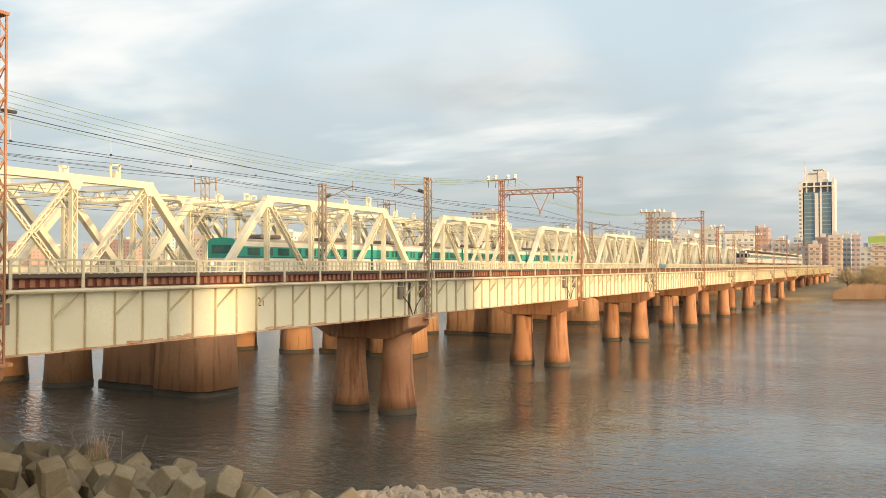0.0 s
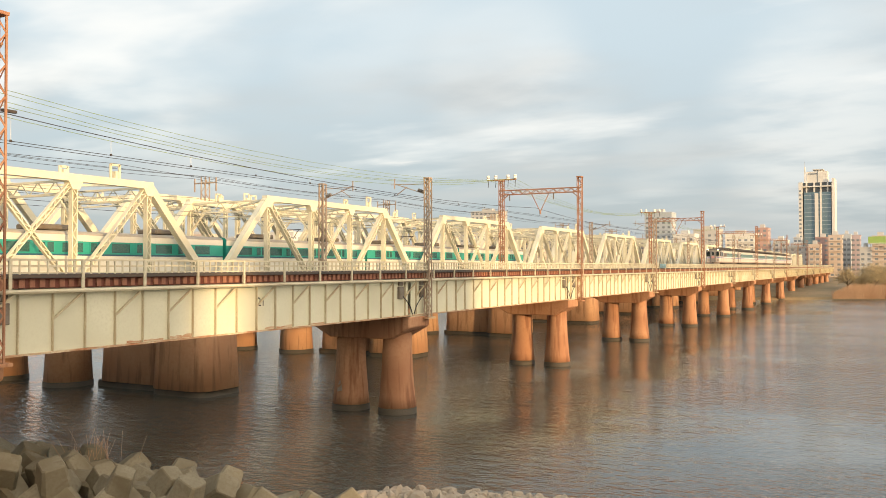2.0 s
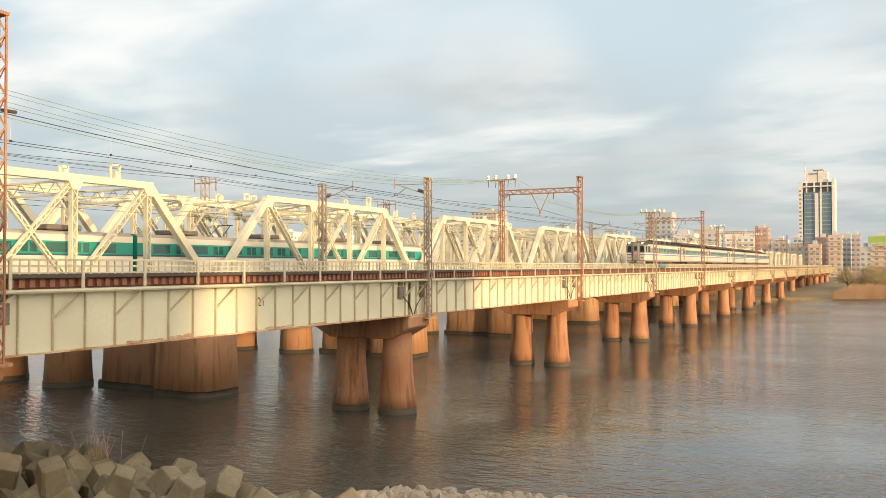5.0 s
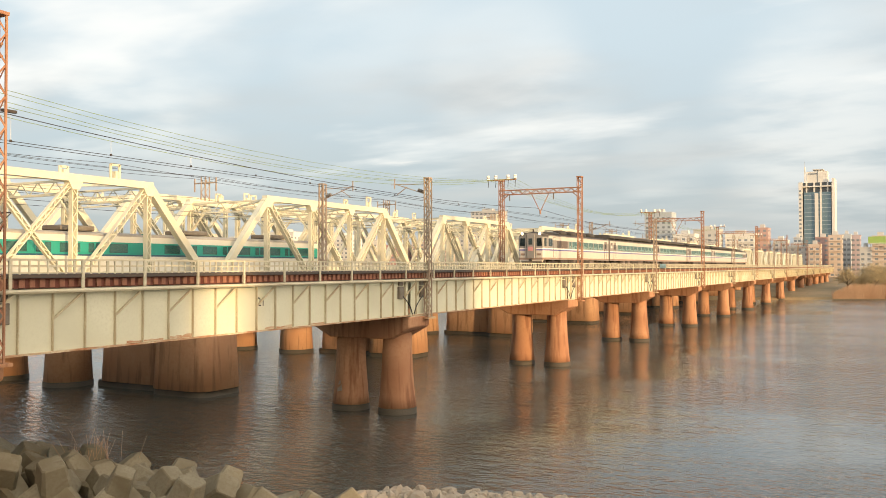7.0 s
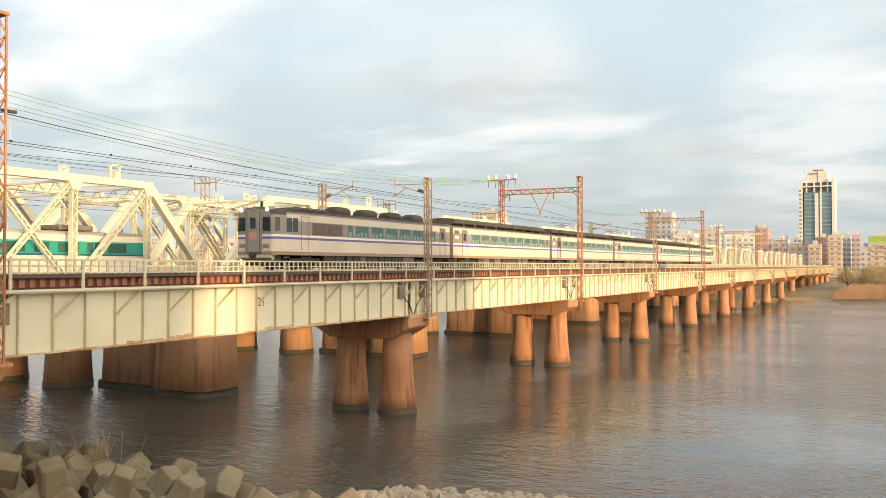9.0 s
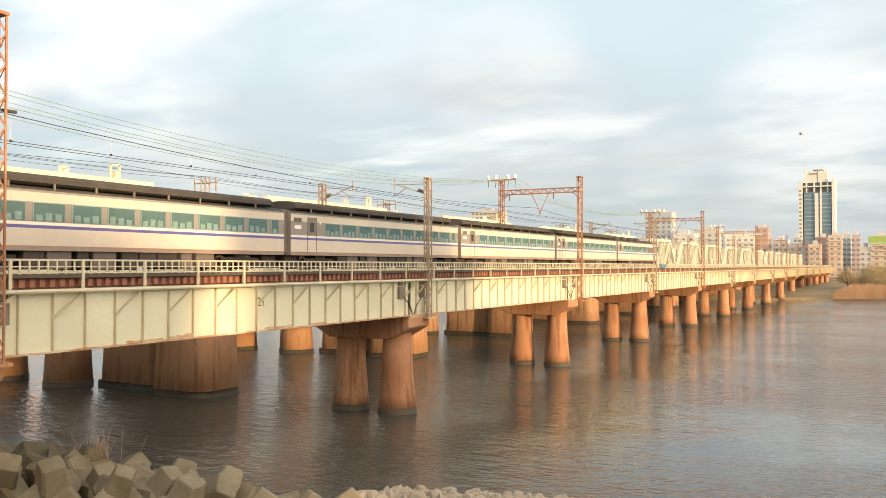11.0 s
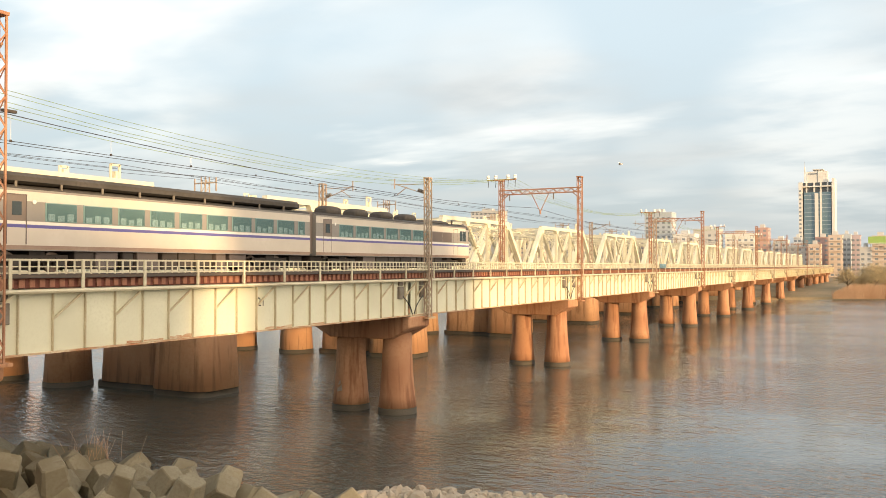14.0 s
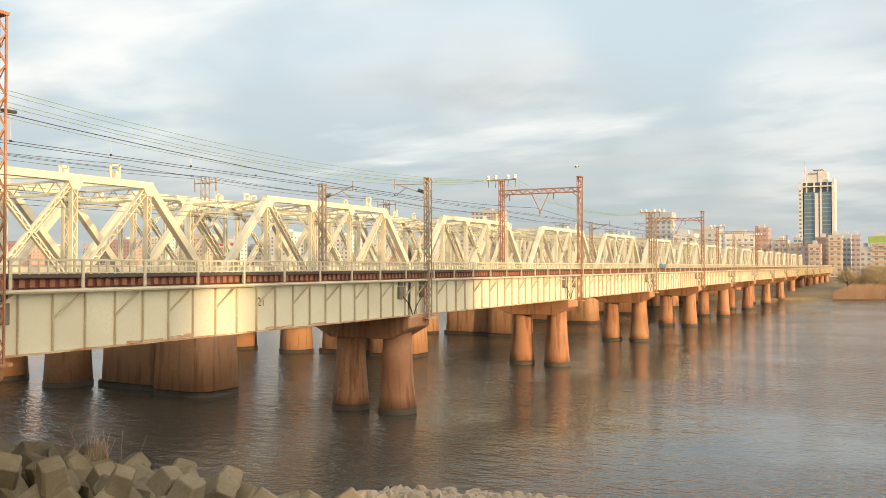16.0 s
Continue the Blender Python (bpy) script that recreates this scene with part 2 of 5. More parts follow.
def bar(bm, p, q, w, h, side=(1, 0, 0)):
    """A bar from p to q, w wide along side and h deep across it."""
    p, q, side = Vector(p), Vector(q), Vector(side)
    d = (q - p).normalized()
    n = d.cross(side).normalized()
    s = n.cross(d).normalized()
    v = [bm.verts.new(c + s * (a * w / 2) + n * (b * h / 2)) for c in (p, q) for a, b in ((-1, -1), (1, -1), (1, 1), (-1, 1))]
    for f in ((3, 2, 1, 0), (4, 5, 6, 7), (0, 1, 5, 4), (1, 2, 6, 5), (2, 3, 7, 6), (3, 0, 4, 7)):
        bm.faces.new([v[i] for i in f])


def rod(bm, p, q, r0, r1=None, n=8):
    p, q = Vector(p), Vector(q)
    r1 = r0 if r1 is None else r1
    d = (q - p).normalized()
    a = d.orthogonal().normalized()
    b = d.cross(a)
    rings = [[bm.verts.new(c + (a * math.cos(t) + b * math.sin(t)) * r) for t in (2 * math.pi * i / n for i in range(n))] for c, r in ((p, r0), (q, r1))]
    for i in range(n):
        bm.faces.new((rings[0][i], rings[0][(i + 1) % n], rings[1][(i + 1) % n], rings[1][i]))
    bm.faces.new(rings[0][::-1]); bm.faces.new(rings[1])


def loft(bm, rings, smooth=False):
    """Closed rings of equal length, joined and capped."""
    vs = [[bm.verts.new(c) for c in r] for r in rings]
    n = len(vs[0])
    for a, b in zip(vs, vs[1:]):
        for i in range(n):
            f = bm.faces.new((a[i], a[(i + 1) % n], b[(i + 1) % n], b[i]))
            f.smooth = smooth
    bm.faces.new(vs[0][::-1]); bm.faces.new(vs[-1])


def mesh_of(name, bm, material, bevel=0.0):
    bmesh.ops.recalc_face_normals(bm, faces=bm.faces)
    if bevel:
        bmesh.ops.bevel(bm, geom=bm.edges[:], offset=bevel, segments=1, affect="EDGES", clamp_overlap=True)
    me = bpy.data.meshes.new(name)
    bm.to_mesh(me)
    bm.free()
    for m in material if isinstance(material, (list, tuple)) else (material,):
        me.materials.append(m)
    return me


def part(name, bm, material, parent=None, label="", bevel=0.0):
    me = bm if isinstance(bm, bpy.types.Mesh) else mesh_of(name, bm, material, bevel)
    ob = new(name, me)
    if parent is not None:
        ob.parent = parent
    return tagged(ob, label) if label else ob


def thing(name, label, category, group="", at=None, kind=""):
    e = tagged(new(name), label, category, group, kind)
    if at is not None:
        e.matrix_basis = at
    return e


BM = bmesh.new


def tube(bm, pts, r, n=5):
    """One connected tube along the points."""
    pts = [Vector(p) for p in pts]
    rings = []
    for i, p in enumerate(pts):
        d = (pts[min(i + 1, len(pts) - 1)] - pts[max(i - 1, 0)]).normalized()
        a = d.cross(Vector((1, 0, 0))).normalized()
        b = d.cross(a)
        rings.append([p + (a * math.cos(t) + b * math.sin(t)) * r for t in (2 * math.pi * k / n for k in range(n))])
    loft(bm, rings, True)

# ---- setting ----
G = -28.05            # outer face of the near girder
DECK, SOFFIT = 9.44, 6.50
PIER0, SPAN = 48.81, 30.3
TRACK = -31.55
RAIL = 9.48


def ground_and_water():
    bm = BM()
    prof = [(-600, 9.0), (-60, 9.0), (-6, 7.4), (2, 6.4), (12, 2.4), (20, 0.4), (27, -0.5), (33, -1.2), (40, -2.5), (238, -2.5), (250, -0.5), (254, 0.7), (272, 1.6), (330, 2.2), (5000, 2.2)]
    xs = [-4000, -1200, -400, -200, -120, -80, -60, -45, -35, -25, -15, -5, 5, 20, 50, 120, 400, 1200, 4000]
    rows = []
    for y, z in prof:
        rows.append([bm.verts.new((x, y + ((0.42 * min(max(x + 48, -30), 70) + 1.2 * math.sin(x * 0.13 + y)) if 230 < y < 300 else 0), z + (0.25 * math.sin(x * 0.31 + y) if y > 255 and y < 400 else 0))) for x in xs])
    for a, b in zip(rows, rows[1:]):
        for i in range(len(xs) - 1):
            bm.faces.new((a[i], a[i + 1], b[i + 1], b[i]))
    tagged(part("ground", bm, EARTH), "brown earth river bank and flat city ground", "ground", kind="structure")
    bm = BM()
    v = [bm.verts.new(c) for c in ((-4000, 22, 0), (4000, 22, 0), (4000, 290, 0), (-4000, 290, 0))]
    bm.faces.new(v)
    tagged(part("water", bm, WATER), "dark rippled river water reflecting piers and sky", "water", kind="structure")


ground_and_water()


# ---- near plate girder bridge ----
def girder_span():
    """One span from y = 0 to SPAN, its outer face at x = 0 and z = 0 at the soffit."""
    t = thing("girder_span", "cream-green steel plate girder bridge span, rust-flecked lower edge", "bridge span", "girder bridge spans")
    H = DECK - SOFFIT - 0.65
    for x, nm in ((0, "girder_web"), (-6.7, "girder_web")):
        bm = BM(); box(bm, x - 0.05, x, 0.18, SPAN - 0.18, 0.05, H)
        part(nm, bm, CREAM, t)
    for x in (0, -6.7):
        bm = BM(); box(bm, x - 0.30, x + 0.17, 0.12, SPAN - 0.12, -0.02, 0.05)
        part("bottom_flange", bm, EDGE, t, "rust-streaked flange")
        bm = BM(); box(bm, x - 0.30, x + 0.17, 0.12, SPAN - 0.12, H, H + 0.06)
        part("top_flange", bm, SEAM, t)
    bm = BM(); box(bm, -0.015, 0.12, -0.018, 0.018, 0.05, H); stiff = mesh_of("stiffener", bm, SEAM)
    bm = BM(); bar(bm, (0.06, 0, H * 0.55), (0.30, 1.12, H - 0.05), 0.08, 0.07); strut = mesh_of("strut", bm, SEAM)
    for i in range(21):
        y = 0.787 + 1.443 * i
        part("stiffener", stiff, None, t).location = (0, y, 0)
        if i % 2 == 0:
            part("strut", strut, None, t).location = (0, y + 0.02, 0)
    # walkway brackets and pipe
    bm = BM(); rod(bm, (0.42, 0.05, 2.31), (0.42, SPAN - 0.05, 2.31), 0.085, n=8)
    part("cable_pipe", bm, RAILPAINT, t, "pale cable pipe under the deck edge")
    # fascia and deck
    bm = BM(); box(bm, -0.02, 0.10, 0, SPAN, 2.42, 2.80)
    part("fascia", bm, REDBROWN, t, "red-brown fascia")
    bm = BM(); box(bm, -6.9, 0.35, 0, SPAN, 2.80, 2.94)
    part("deck", bm, DARKDECK, t, "dark deck plate")
    # tie rods of the lower bracing
    bm = BM()
    for k in range(5):
        a, b = SPAN * k / 5 + 0.3, SPAN * (k + 1) / 5 - 0.3
        bar(bm, (-0.3, a, 0.15), (-6.4, b, 0.15), 0.12, 0.12, (0, 0, 1)); bar(bm, (-6.4, a, 0.3), (-0.3, b, 0.3), 0.12, 0.12, (0, 0, 1))
    part("wind_bracing", bm, SEAM, t)
    # inspection boxes with hanging cable at both ends
    for y in (1.55, SPAN - 1.2):
        bm = BM(); box(bm, -0.01, 0.16, y - 0.30, y + 0.30, 1.15, 1.92); box(bm, -0.01, 0.12, y - 0.25, y + 0.25, 1.98, 2.22)
        part("junction_box", bm, BOXGREY, t, "grey junction box", 0.02)
    bm = BM()
    for s, y0 in ((1, 1.3), (-1, SPAN - 1.3)):
        pts = [(0.30, y0 - s * 1.2 * u, 1.2 * (1 - u) ** 0.6 + 0.1) for u in (0, 0.25, 0.5, 0.75, 1)]
        tube(bm, pts, 0.035, 6)
        part("hanging_cable", bm, WIRE, t)
        bm = BM()
    bm.free()
    return t


def planks(parent, count):
    bm = BM(); box(bm, 0.10, 0.16, -0.11, 0.11, 2.46, 2.76); me = mesh_of("plank_end", bm, TIMBER)
    for i in range(count):
        part("plank_end", me, None, parent).location = (0, SPAN * (i + 0.5) / count, 0)


span0 = girder_span()
span0.matrix_basis = pose(G, 48.0 - SPAN, SOFFIT)
spans = [span0] + [copy_thing(span0, pose(G, 48.0 + SPAN * k, SOFFIT)) for k in [-2] + list(range(0, 14))]


def number_mark():
    f = bpy.data.curves.new("span_number", "FONT")
    f.body, f.size, f.extrude = "21", 0.62, 0.002
    f.materials.append(INK)
    ob = new("span_number", f)
    ob.parent = span0
    ob.matrix_basis = Matrix.Translation((0.012, 15.30, 1.25)) @ Euler((radians(90), 0, radians(90))).to_matrix().to_4x4()
    tagged(ob, "stencilled span number in black")


number_mark()


def rust_patches():
    for y0, w, h in ((7.2, 2.0, 0.10), (9.5, 1.5, 0.16), (15.9, 2.2, 0.12), (19.5, 1.4, 0.10)):
        bm = BM()
        n = 9
        lo = [bm.verts.new((0.006, y0 + w * i / n, 0.06)) for i in range(n + 1)]
        hi = [bm.verts.new((0.006, y0 + w * i / n, 0.07 + h * random.uniform(0.3, 1))) for i in range(n + 1)]
        for i in range(n):
            bm.faces.new((lo[i], lo[i + 1], hi[i + 1], hi[i]))
        part("rust_patch", bm, EDGE, span0, "flaking rust along the lower edge")


rust_patches()


def railing(y0, single):
    t = thing("railing", "pale steel bridge railing with close balusters", "railing", "bridge railings", pose(G + 0.35, y0, DECK))
    P, L = 3.06, 31.26
    bm = BM(); box(bm, -0.03, 0.05, -0.06, 0.06, -0.72, 0.56); me = mesh_of("post", bm, RAILPAINT)
    for i in range(10):
        part("post", me, None, t).location = (0, P * i, 0)
    for z, r in ((0.53, 0.035), (0.28, 0.02), (0.05, 0.025)):
        bm = BM(); box(bm, -r, r, -0.4, L - 0.4, z - r, z + r)
        part("rail", bm, RAILPAINT, t)
    ys = [P * i + P * j / 8 for i in range(10) for j in range(1, 8)] + [L - 2.0, L - 1.6, L - 1.2, L - 0.8]
    if single:
        bm = BM(); box(bm, -0.022, 0.022, -0.032, 0.032, 0, 0.52); me = mesh_of("baluster", bm, RAILPAINT)
        for y in ys:
            part("baluster", me, None, t).location = (0, y, 0)
    else:
        bm = BM()
        for y in ys:
            box(bm, -0.022, 0.022, y - 0.032, y + 0.032, 0, 0.52)
        tagged(part("balusters", bm, RAILPAINT, t), kind="stuff")
    return t


for k in range(4):
    railing(19.4 + 31.26 * (k - 1), True)
far_rail = railing(19.4 + 31.26 * 3, False)
for k in range(4, 14):
    copy_thing(far_rail, pose(G + 0.35, 19.4 + 31.26 * k, DECK))


def far_side_railing():
    t = thing("railing", "pale steel railing on the far edge of the deck", "railing", "bridge railings", pose(-35.1, -12, DECK))
    bm = BM(); box(bm, -0.03, 0.03, -0.03, 0.03, 0, 0.66); me = mesh_of("post", bm, RAILPAINT)
    for i in range(160):
        part("post", me, None, t).location = (0, 3 * i, 0)
    for z in (0.63, 0.33):
        bm = BM(); box(bm, -0.03, 0.03, 0, 480, z - 0.03, z + 0.03); part("rail", bm, RAILPAINT, t)


far_side_railing()


def track(x, z, y0, y1, lbl):
    t = thing("railway_track", lbl, "railway track", "tracks", pose(x, 0, z), "structure")
    for s in (-0.55, 0.55):
        bm = BM(); box(bm, s - 0.035, s + 0.035, y0, y1, -0.02, 0); box(bm, s - 0.012, s + 0.012, y0, y1, -0.12, -0.02); box(bm, s - 0.06, s + 0.06, y0, y1, -0.14, -0.12)
        part("rail", bm, STEEL, t)
    bm = BM()
    y = y0
    while y < y1:
        box(bm, -1.05, 1.05, y - 0.1, y + 0.1, -0.30, -0.14); y += 0.6
    tagged(part("sleepers", bm, TIMBER, t), kind="stuff")


track(TRACK, RAIL, -14, 470, "steel rails on timber sleepers on the girder deck")


def cap_ring(y, x0, x1, z0, z1, xa, xb, zc):
    return [(x0, y, z0), (xa, y, zc), (xb, y, zc), (x1, y, z0), (x1, y, z1), (x0, y, z1)]


def pier():
    t = thing("bridge_pier", "rust-stained concrete pier with two tapered round columns", "bridge pier", "girder bridge piers")
    bm = BM()
    loft(bm, [cap_ring(y, -35.5, -27.75, 5.75, 6.42, -34.0, -29.2, 4.95) for y in (-1.35, 1.35)])
    part("pier_cap", bm, CONC, t, "", 0.06)
    for x in (-33.15, -29.45):
        bm = BM()
        rings = []
        for z, r in ((5.6, 0.94), (3.0, 1.03), (1.2, 1.17), (0.40, 1.27)):
            rings.append([(x + r * math.cos(a), r * math.sin(a), z) for a in (2 * math.pi * i / 24 for i in range(24))])
        loft(bm, rings, True)
        part("column", bm, CONC, t)
        bm = BM()
        rings = []
        for z, r in ((0.40, 1.275), (0.0, 1.31), (-3.0, 1.4)):
            rings.append([(x + r * math.cos(a), r * math.sin(a), z) for a in (2 * math.pi * i / 24 for i in range(24))])
        loft(bm, rings, True)
        part("tide_band", bm, TIDE, t, "dark wet tide band")
    for x in (-28.2, -34.9):
        bm = BM(); box(bm, x - 0.3, x + 0.3, -0.9, 0.9, 6.42, 6.57)
        part("bearing", bm, SEAM, t)
    return t


p0 = pier()
p0.matrix_basis = pose(0, PIER0, 0)
for k in [-2, -1] + list(range(1, 14)):
    copy_thing(p0, pose(0, PIER0 + SPAN * k - (0.6 if k == -1 else 0), 0))


# sunlight on the left column, put in as thin pale slabs
def spalled_patch():
    bm = BM()
    for z0, z1, w in ((0.95, 1.35, 0.12), (1.25, 1.75, 0.20), (1.7, 2.05, 0.10)):
        a0 = radians(262)
        q = [(-33.15 + r * math.cos(a), r * math.sin(a), z) for r, a, z in ((1.19, a0 - w, z0), (1.19, a0 + w, z0 + 0.08), (1.13, a0 + w * 0.7, z1), (1.13, a0 - w * 0.8, z1 - 0.1))]
        bm.faces.new([bm.verts.new(c) for c in q])
    bmesh.ops.solidify(bm, geom=bm.faces[:], thickness=0.05)
    part("spalled_patch", bm, STONE, p0, "pale patch painted for sunlight on the column")


spalled_patch()

# ---- masts and wires ----
def lattice(bm, x, y, z0, z1, w, step=0.55, c=0.07):
    for a in (-1, 1):
        for b in (-1, 1):
            box(bm, x + a * w / 2 - c / 2, x + a * w / 2 + c / 2, y + b * w / 2 - c / 2, y + b * w / 2 + c / 2, z0, z1)
    z, s = z0, 1
    while z < z1 - step * 0.5:
        e = min(z + step, z1)
        for a in (-1, 1):
            bar(bm, (x + a * w / 2, y - s * w / 2, z), (x + a * w / 2, y + s * w / 2, e), 0.012, 0.06)
            bar(bm, (x - s * w / 2, y + a * w / 2, z), (x + s * w / 2, y + a * w / 2, e), 0.012, 0.06, (0, 1, 0))
        z, s = e, -s


def insulator(bm, x, y, z):
    for k in range(3):
        rod(bm, (x, y, z + 0.15 * k), (x, y, z + 0.15 * k + 0.13), 0.21, 0.15, 8)


PX0, PX1 = -27.63, -36.12   # near and far legs of the portals


def portal():
    t = thing("catenary_portal", "rusty lattice steel railway portal with cross beam", "catenary portal", "catenary portals")
    for x, z0, z1 in ((PX0, 6.35, 18.52), (PX1, 6.35, 18.5)):
        bm = BM(); lattice(bm, x, 0, z0, z1, 0.42); part("leg", bm, MASTRUST, t)
        bm = BM(); box(bm, x - 0.28, x + 0.28, -0.28, 0.28, z1, z1 + 0.12); part("leg_cap", bm, MASTRUST, t)
        bm = BM(); box(bm, x - 0.45, x + 0.3, -0.5, 0.5, z0 - 0.12, z0); part("foot_bracket", bm, CONC, t)
    bm = BM()
    z = 17.33
    for dz in (-0.22, 0.22):
        for y in (-0.2, 0.2):
            bar(bm, (PX0, y, z + dz), (PX1, y, z + dz), 0.08, 0.08, (0, 1, 0))
    n = 18
    for i in range(n):
        a, b = PX0 - (PX0 - PX1) * i / n, PX0 - (PX0 - PX1) * (i + 1) / n
        s = 1 if i % 2 else -1
        for y in (-0.2, 0.2):
            bar(bm, (a, y, z - s * 0.22), (b, y, z + s * 0.22), 0.02, 0.06, (0, 1, 0))
    part("cross_beam", bm, MASTRUST, t)
    for x, s in ((PX0, -1), (PX1, 1)):
        bm = BM(); bar(bm, (x, 0, z - 0.9), (x + s * 0.8, 0, z - 0.2), 0.1, 0.08, (0, 1, 0)); part("knee_brace", bm, MASTRUST, t)
    bm = BM()
    for s in (-1, 1):
        rod(bm, (-31.83 + s * 0.95, 0, z - 0.2), (-31.83, 0, z - 2.1), 0.045, n=6)
    rod(bm, (-31.83, 0, z - 2.35), (-31.83, 0, z - 1.95), 0.09, n=6)
    part("hanger", bm, MASTRUST, t)
    bm = BM()
    for x in (-35.2, -30.4):
        rod(bm, (x, 0, z - 0.85), (x, 0, z - 0.2), 0.06, n=6)
    part("drop_insulator", bm, BOXGREY, t)
    bm = BM(); box(bm, -37.75, -34.5, -0.06, 0.06, 18.62, 18.76); part("cross_arm", bm, MASTRUST, t)
    bm = BM()
    for x in (-37.65, -36.8, -35.4, -34.6):
        insulator(bm, x, 0, 18.76)
    part("insulators", bm, PORCEL, t, "white porcelain insulators")
    bm = BM()
    for x in (-37.65, -36.8, -35.4, -34.6):
        rod(bm, (x, 0, 17.9), (x + 0.05, 0, 18.62), 0.03, n=5)
    part("jumper", bm, WIRE, t)
    return t


def mast(x, side):
    t = thing("catenary_mast", "weathered lattice steel railway mast with cantilever arm", "catenary mast", "catenary masts")
    z0 = 6.35 if side < 0 else DECK - 0.1
    bm = BM(); lattice(bm, x, 0, z0, 15.58, 0.36); part("mast_column", bm, MASTGREY, t)
    bm = BM(); box(bm, x - 0.22, x + 0.22, -0.22, 0.22, 15.58, 15.66); part("mast_cap", bm, MASTGREY, t)
    bm = BM()
    rod(bm, (x, 0, 14.5), (x + side * 2.6, 0, 15.35), 0.032, n=6); rod(bm, (x, 0, 15.25), (x + side * 2.9, 0, 15.3), 0.024, n=6)
    rod(bm, (x + side * 1.6, 0, 15.1), (x + side * 2.4, 0, 14.6), 0.03, n=6)
    rod(bm, (x + side * 2.6, 0, 15.0), (x + side * 2.6, 0, 15.7), 0.04, n=6)
    part("cantilever", bm, MASTGREY, t)
    bm = BM()
    for dx in (0.35, 0.5, 0.65):
        rod(bm, (x + side * dx, 0, 14.6 + dx * 0.36), (x + side * (dx + 0.08), 0, 14.63 + dx * 0.36), 0.11, n=8)
    part("insulator", bm, BOXGREY, t)
    if side < 0:
        bm = BM(); box(bm, x - 0.5, x + 0.3, -0.5, 0.5, z0 - 0.12, z0); part("foot_bracket", bm, EDGE, t)
    return t


po = portal()
po.matrix_basis = pose(0, 18.78, 0)
PORTALS = [20.22 + 60.6 * k if k else 18.78 for k in range(-1, 7)]
for k in (-1, 1, 2, 3, 4, 5, 6):
    copy_thing(po, pose(0, 20.22 + 60.6 * k, 0))
bm = BM(); box(bm, PX0 - 0.07, PX0 + 0.07, 0.2, 0.75, 15.17, 15.27)
part("stub_arm", bm, BLACK, po, "short dark stub arm")
m1, m2 = mast(PX0, -1), mast(-36.27, 1)
m1.matrix_basis, m2.matrix_basis = pose(0, 49.76, 0), pose(0, 49.76, 0)
for k in (1, 2, 3, 4, 5):
    copy_thing(m1, pose(0, 49.76 + 60.8 * k, 0)); copy_thing(m2, pose(0, 49.76 + 60.8 * k, 0))


def wire(name, x, z, y0, y1, step, sag, r, m, label, x1=None):
    bm = BM()
    y, pts = y0, []
    while y < y1:
        for i in range(10):
            u = i / 10
            pts.append((x, y + step * u, z - sag * 4 * u * (1 - u)))
        y += step
    tube(bm, pts, r)
    tagged(part(name, bm, m), label, "wire", "overhead wires")


def feeder(x, zs, sag, r, m, label):
    bm, pts = BM(), []
    for k in range(len(PORTALS) - 1):
        for i in range(10):
            u = i / 10
            pts.append((x, PORTALS[k] + (PORTALS[k + 1] - PORTALS[k]) * u, zs[min(k, 2)] * (1 - u) + zs[min(k + 1, 2)] * u - sag * 4 * u * (1 - u)))
    tube(bm, pts, r)
    tagged(part("feeder_wire", bm, m), label, "wire", "overhead wires")


for x, z1, sag in ((-37.65, 18.81, 1.43), (-36.8, 18.45, 1.74), (-36.05, 17.89, 1.86), (-35.4, 17.46, 1.86), (-34.6, 16.75, 1.93)):
    feeder(x, (z1, z1, 18.75), sag, 0.013, COPPER, "sagging green feeder wire strung between the portals")
feeder(TRACK - 0.75, (16.25, 16.25, 15.65), 0.88, 0.019, WIRE, "dark messenger wire over the track")
for dx in (0.0, -0.25):
    wire("contact_wire", TRACK - 0.75 + dx, 14.93 - 0.3 * abs(dx), -11.3, 440, 30.4, 0.02, 0.014, WIRE, "taut contact wire over the track")


def droppers():
    for k in range(26):
        y = 12.4 + 5.1 * k
        i = 0 if y < PORTALS[1] else 1 if y < PORTALS[2] else 2
        u = (y - PORTALS[i]) / (PORTALS[i + 1] - PORTALS[i])
        ends = (16.25, 16.25, 15.65, 15.65)
        top = ends[i] * (1 - u) + ends[i + 1] * u - 0.88 * 4 * u * (1 - u)
        t = thing("dropper_wire", "thin dropper wire with dark clamps above the track", "wire", "overhead wires", pose(TRACK - 0.75, y, 14.93))
        bm = BM(); rod(bm, (0, 0, 0), (0, 0, top - 14.93), 0.008, n=4); part("dropper", bm, PORCEL, t)
        bm = BM(); box(bm, -0.028, 0.028, -0.045, 0.045, -0.045, 0.05); part("clamp", bm, BLACK, t)


droppers()

# ---- truss bridge behind ----
TX0, TX1, TZ0, TZ1 = -45.2, -53.6, 8.45, 15.28
PANEL = 5.95


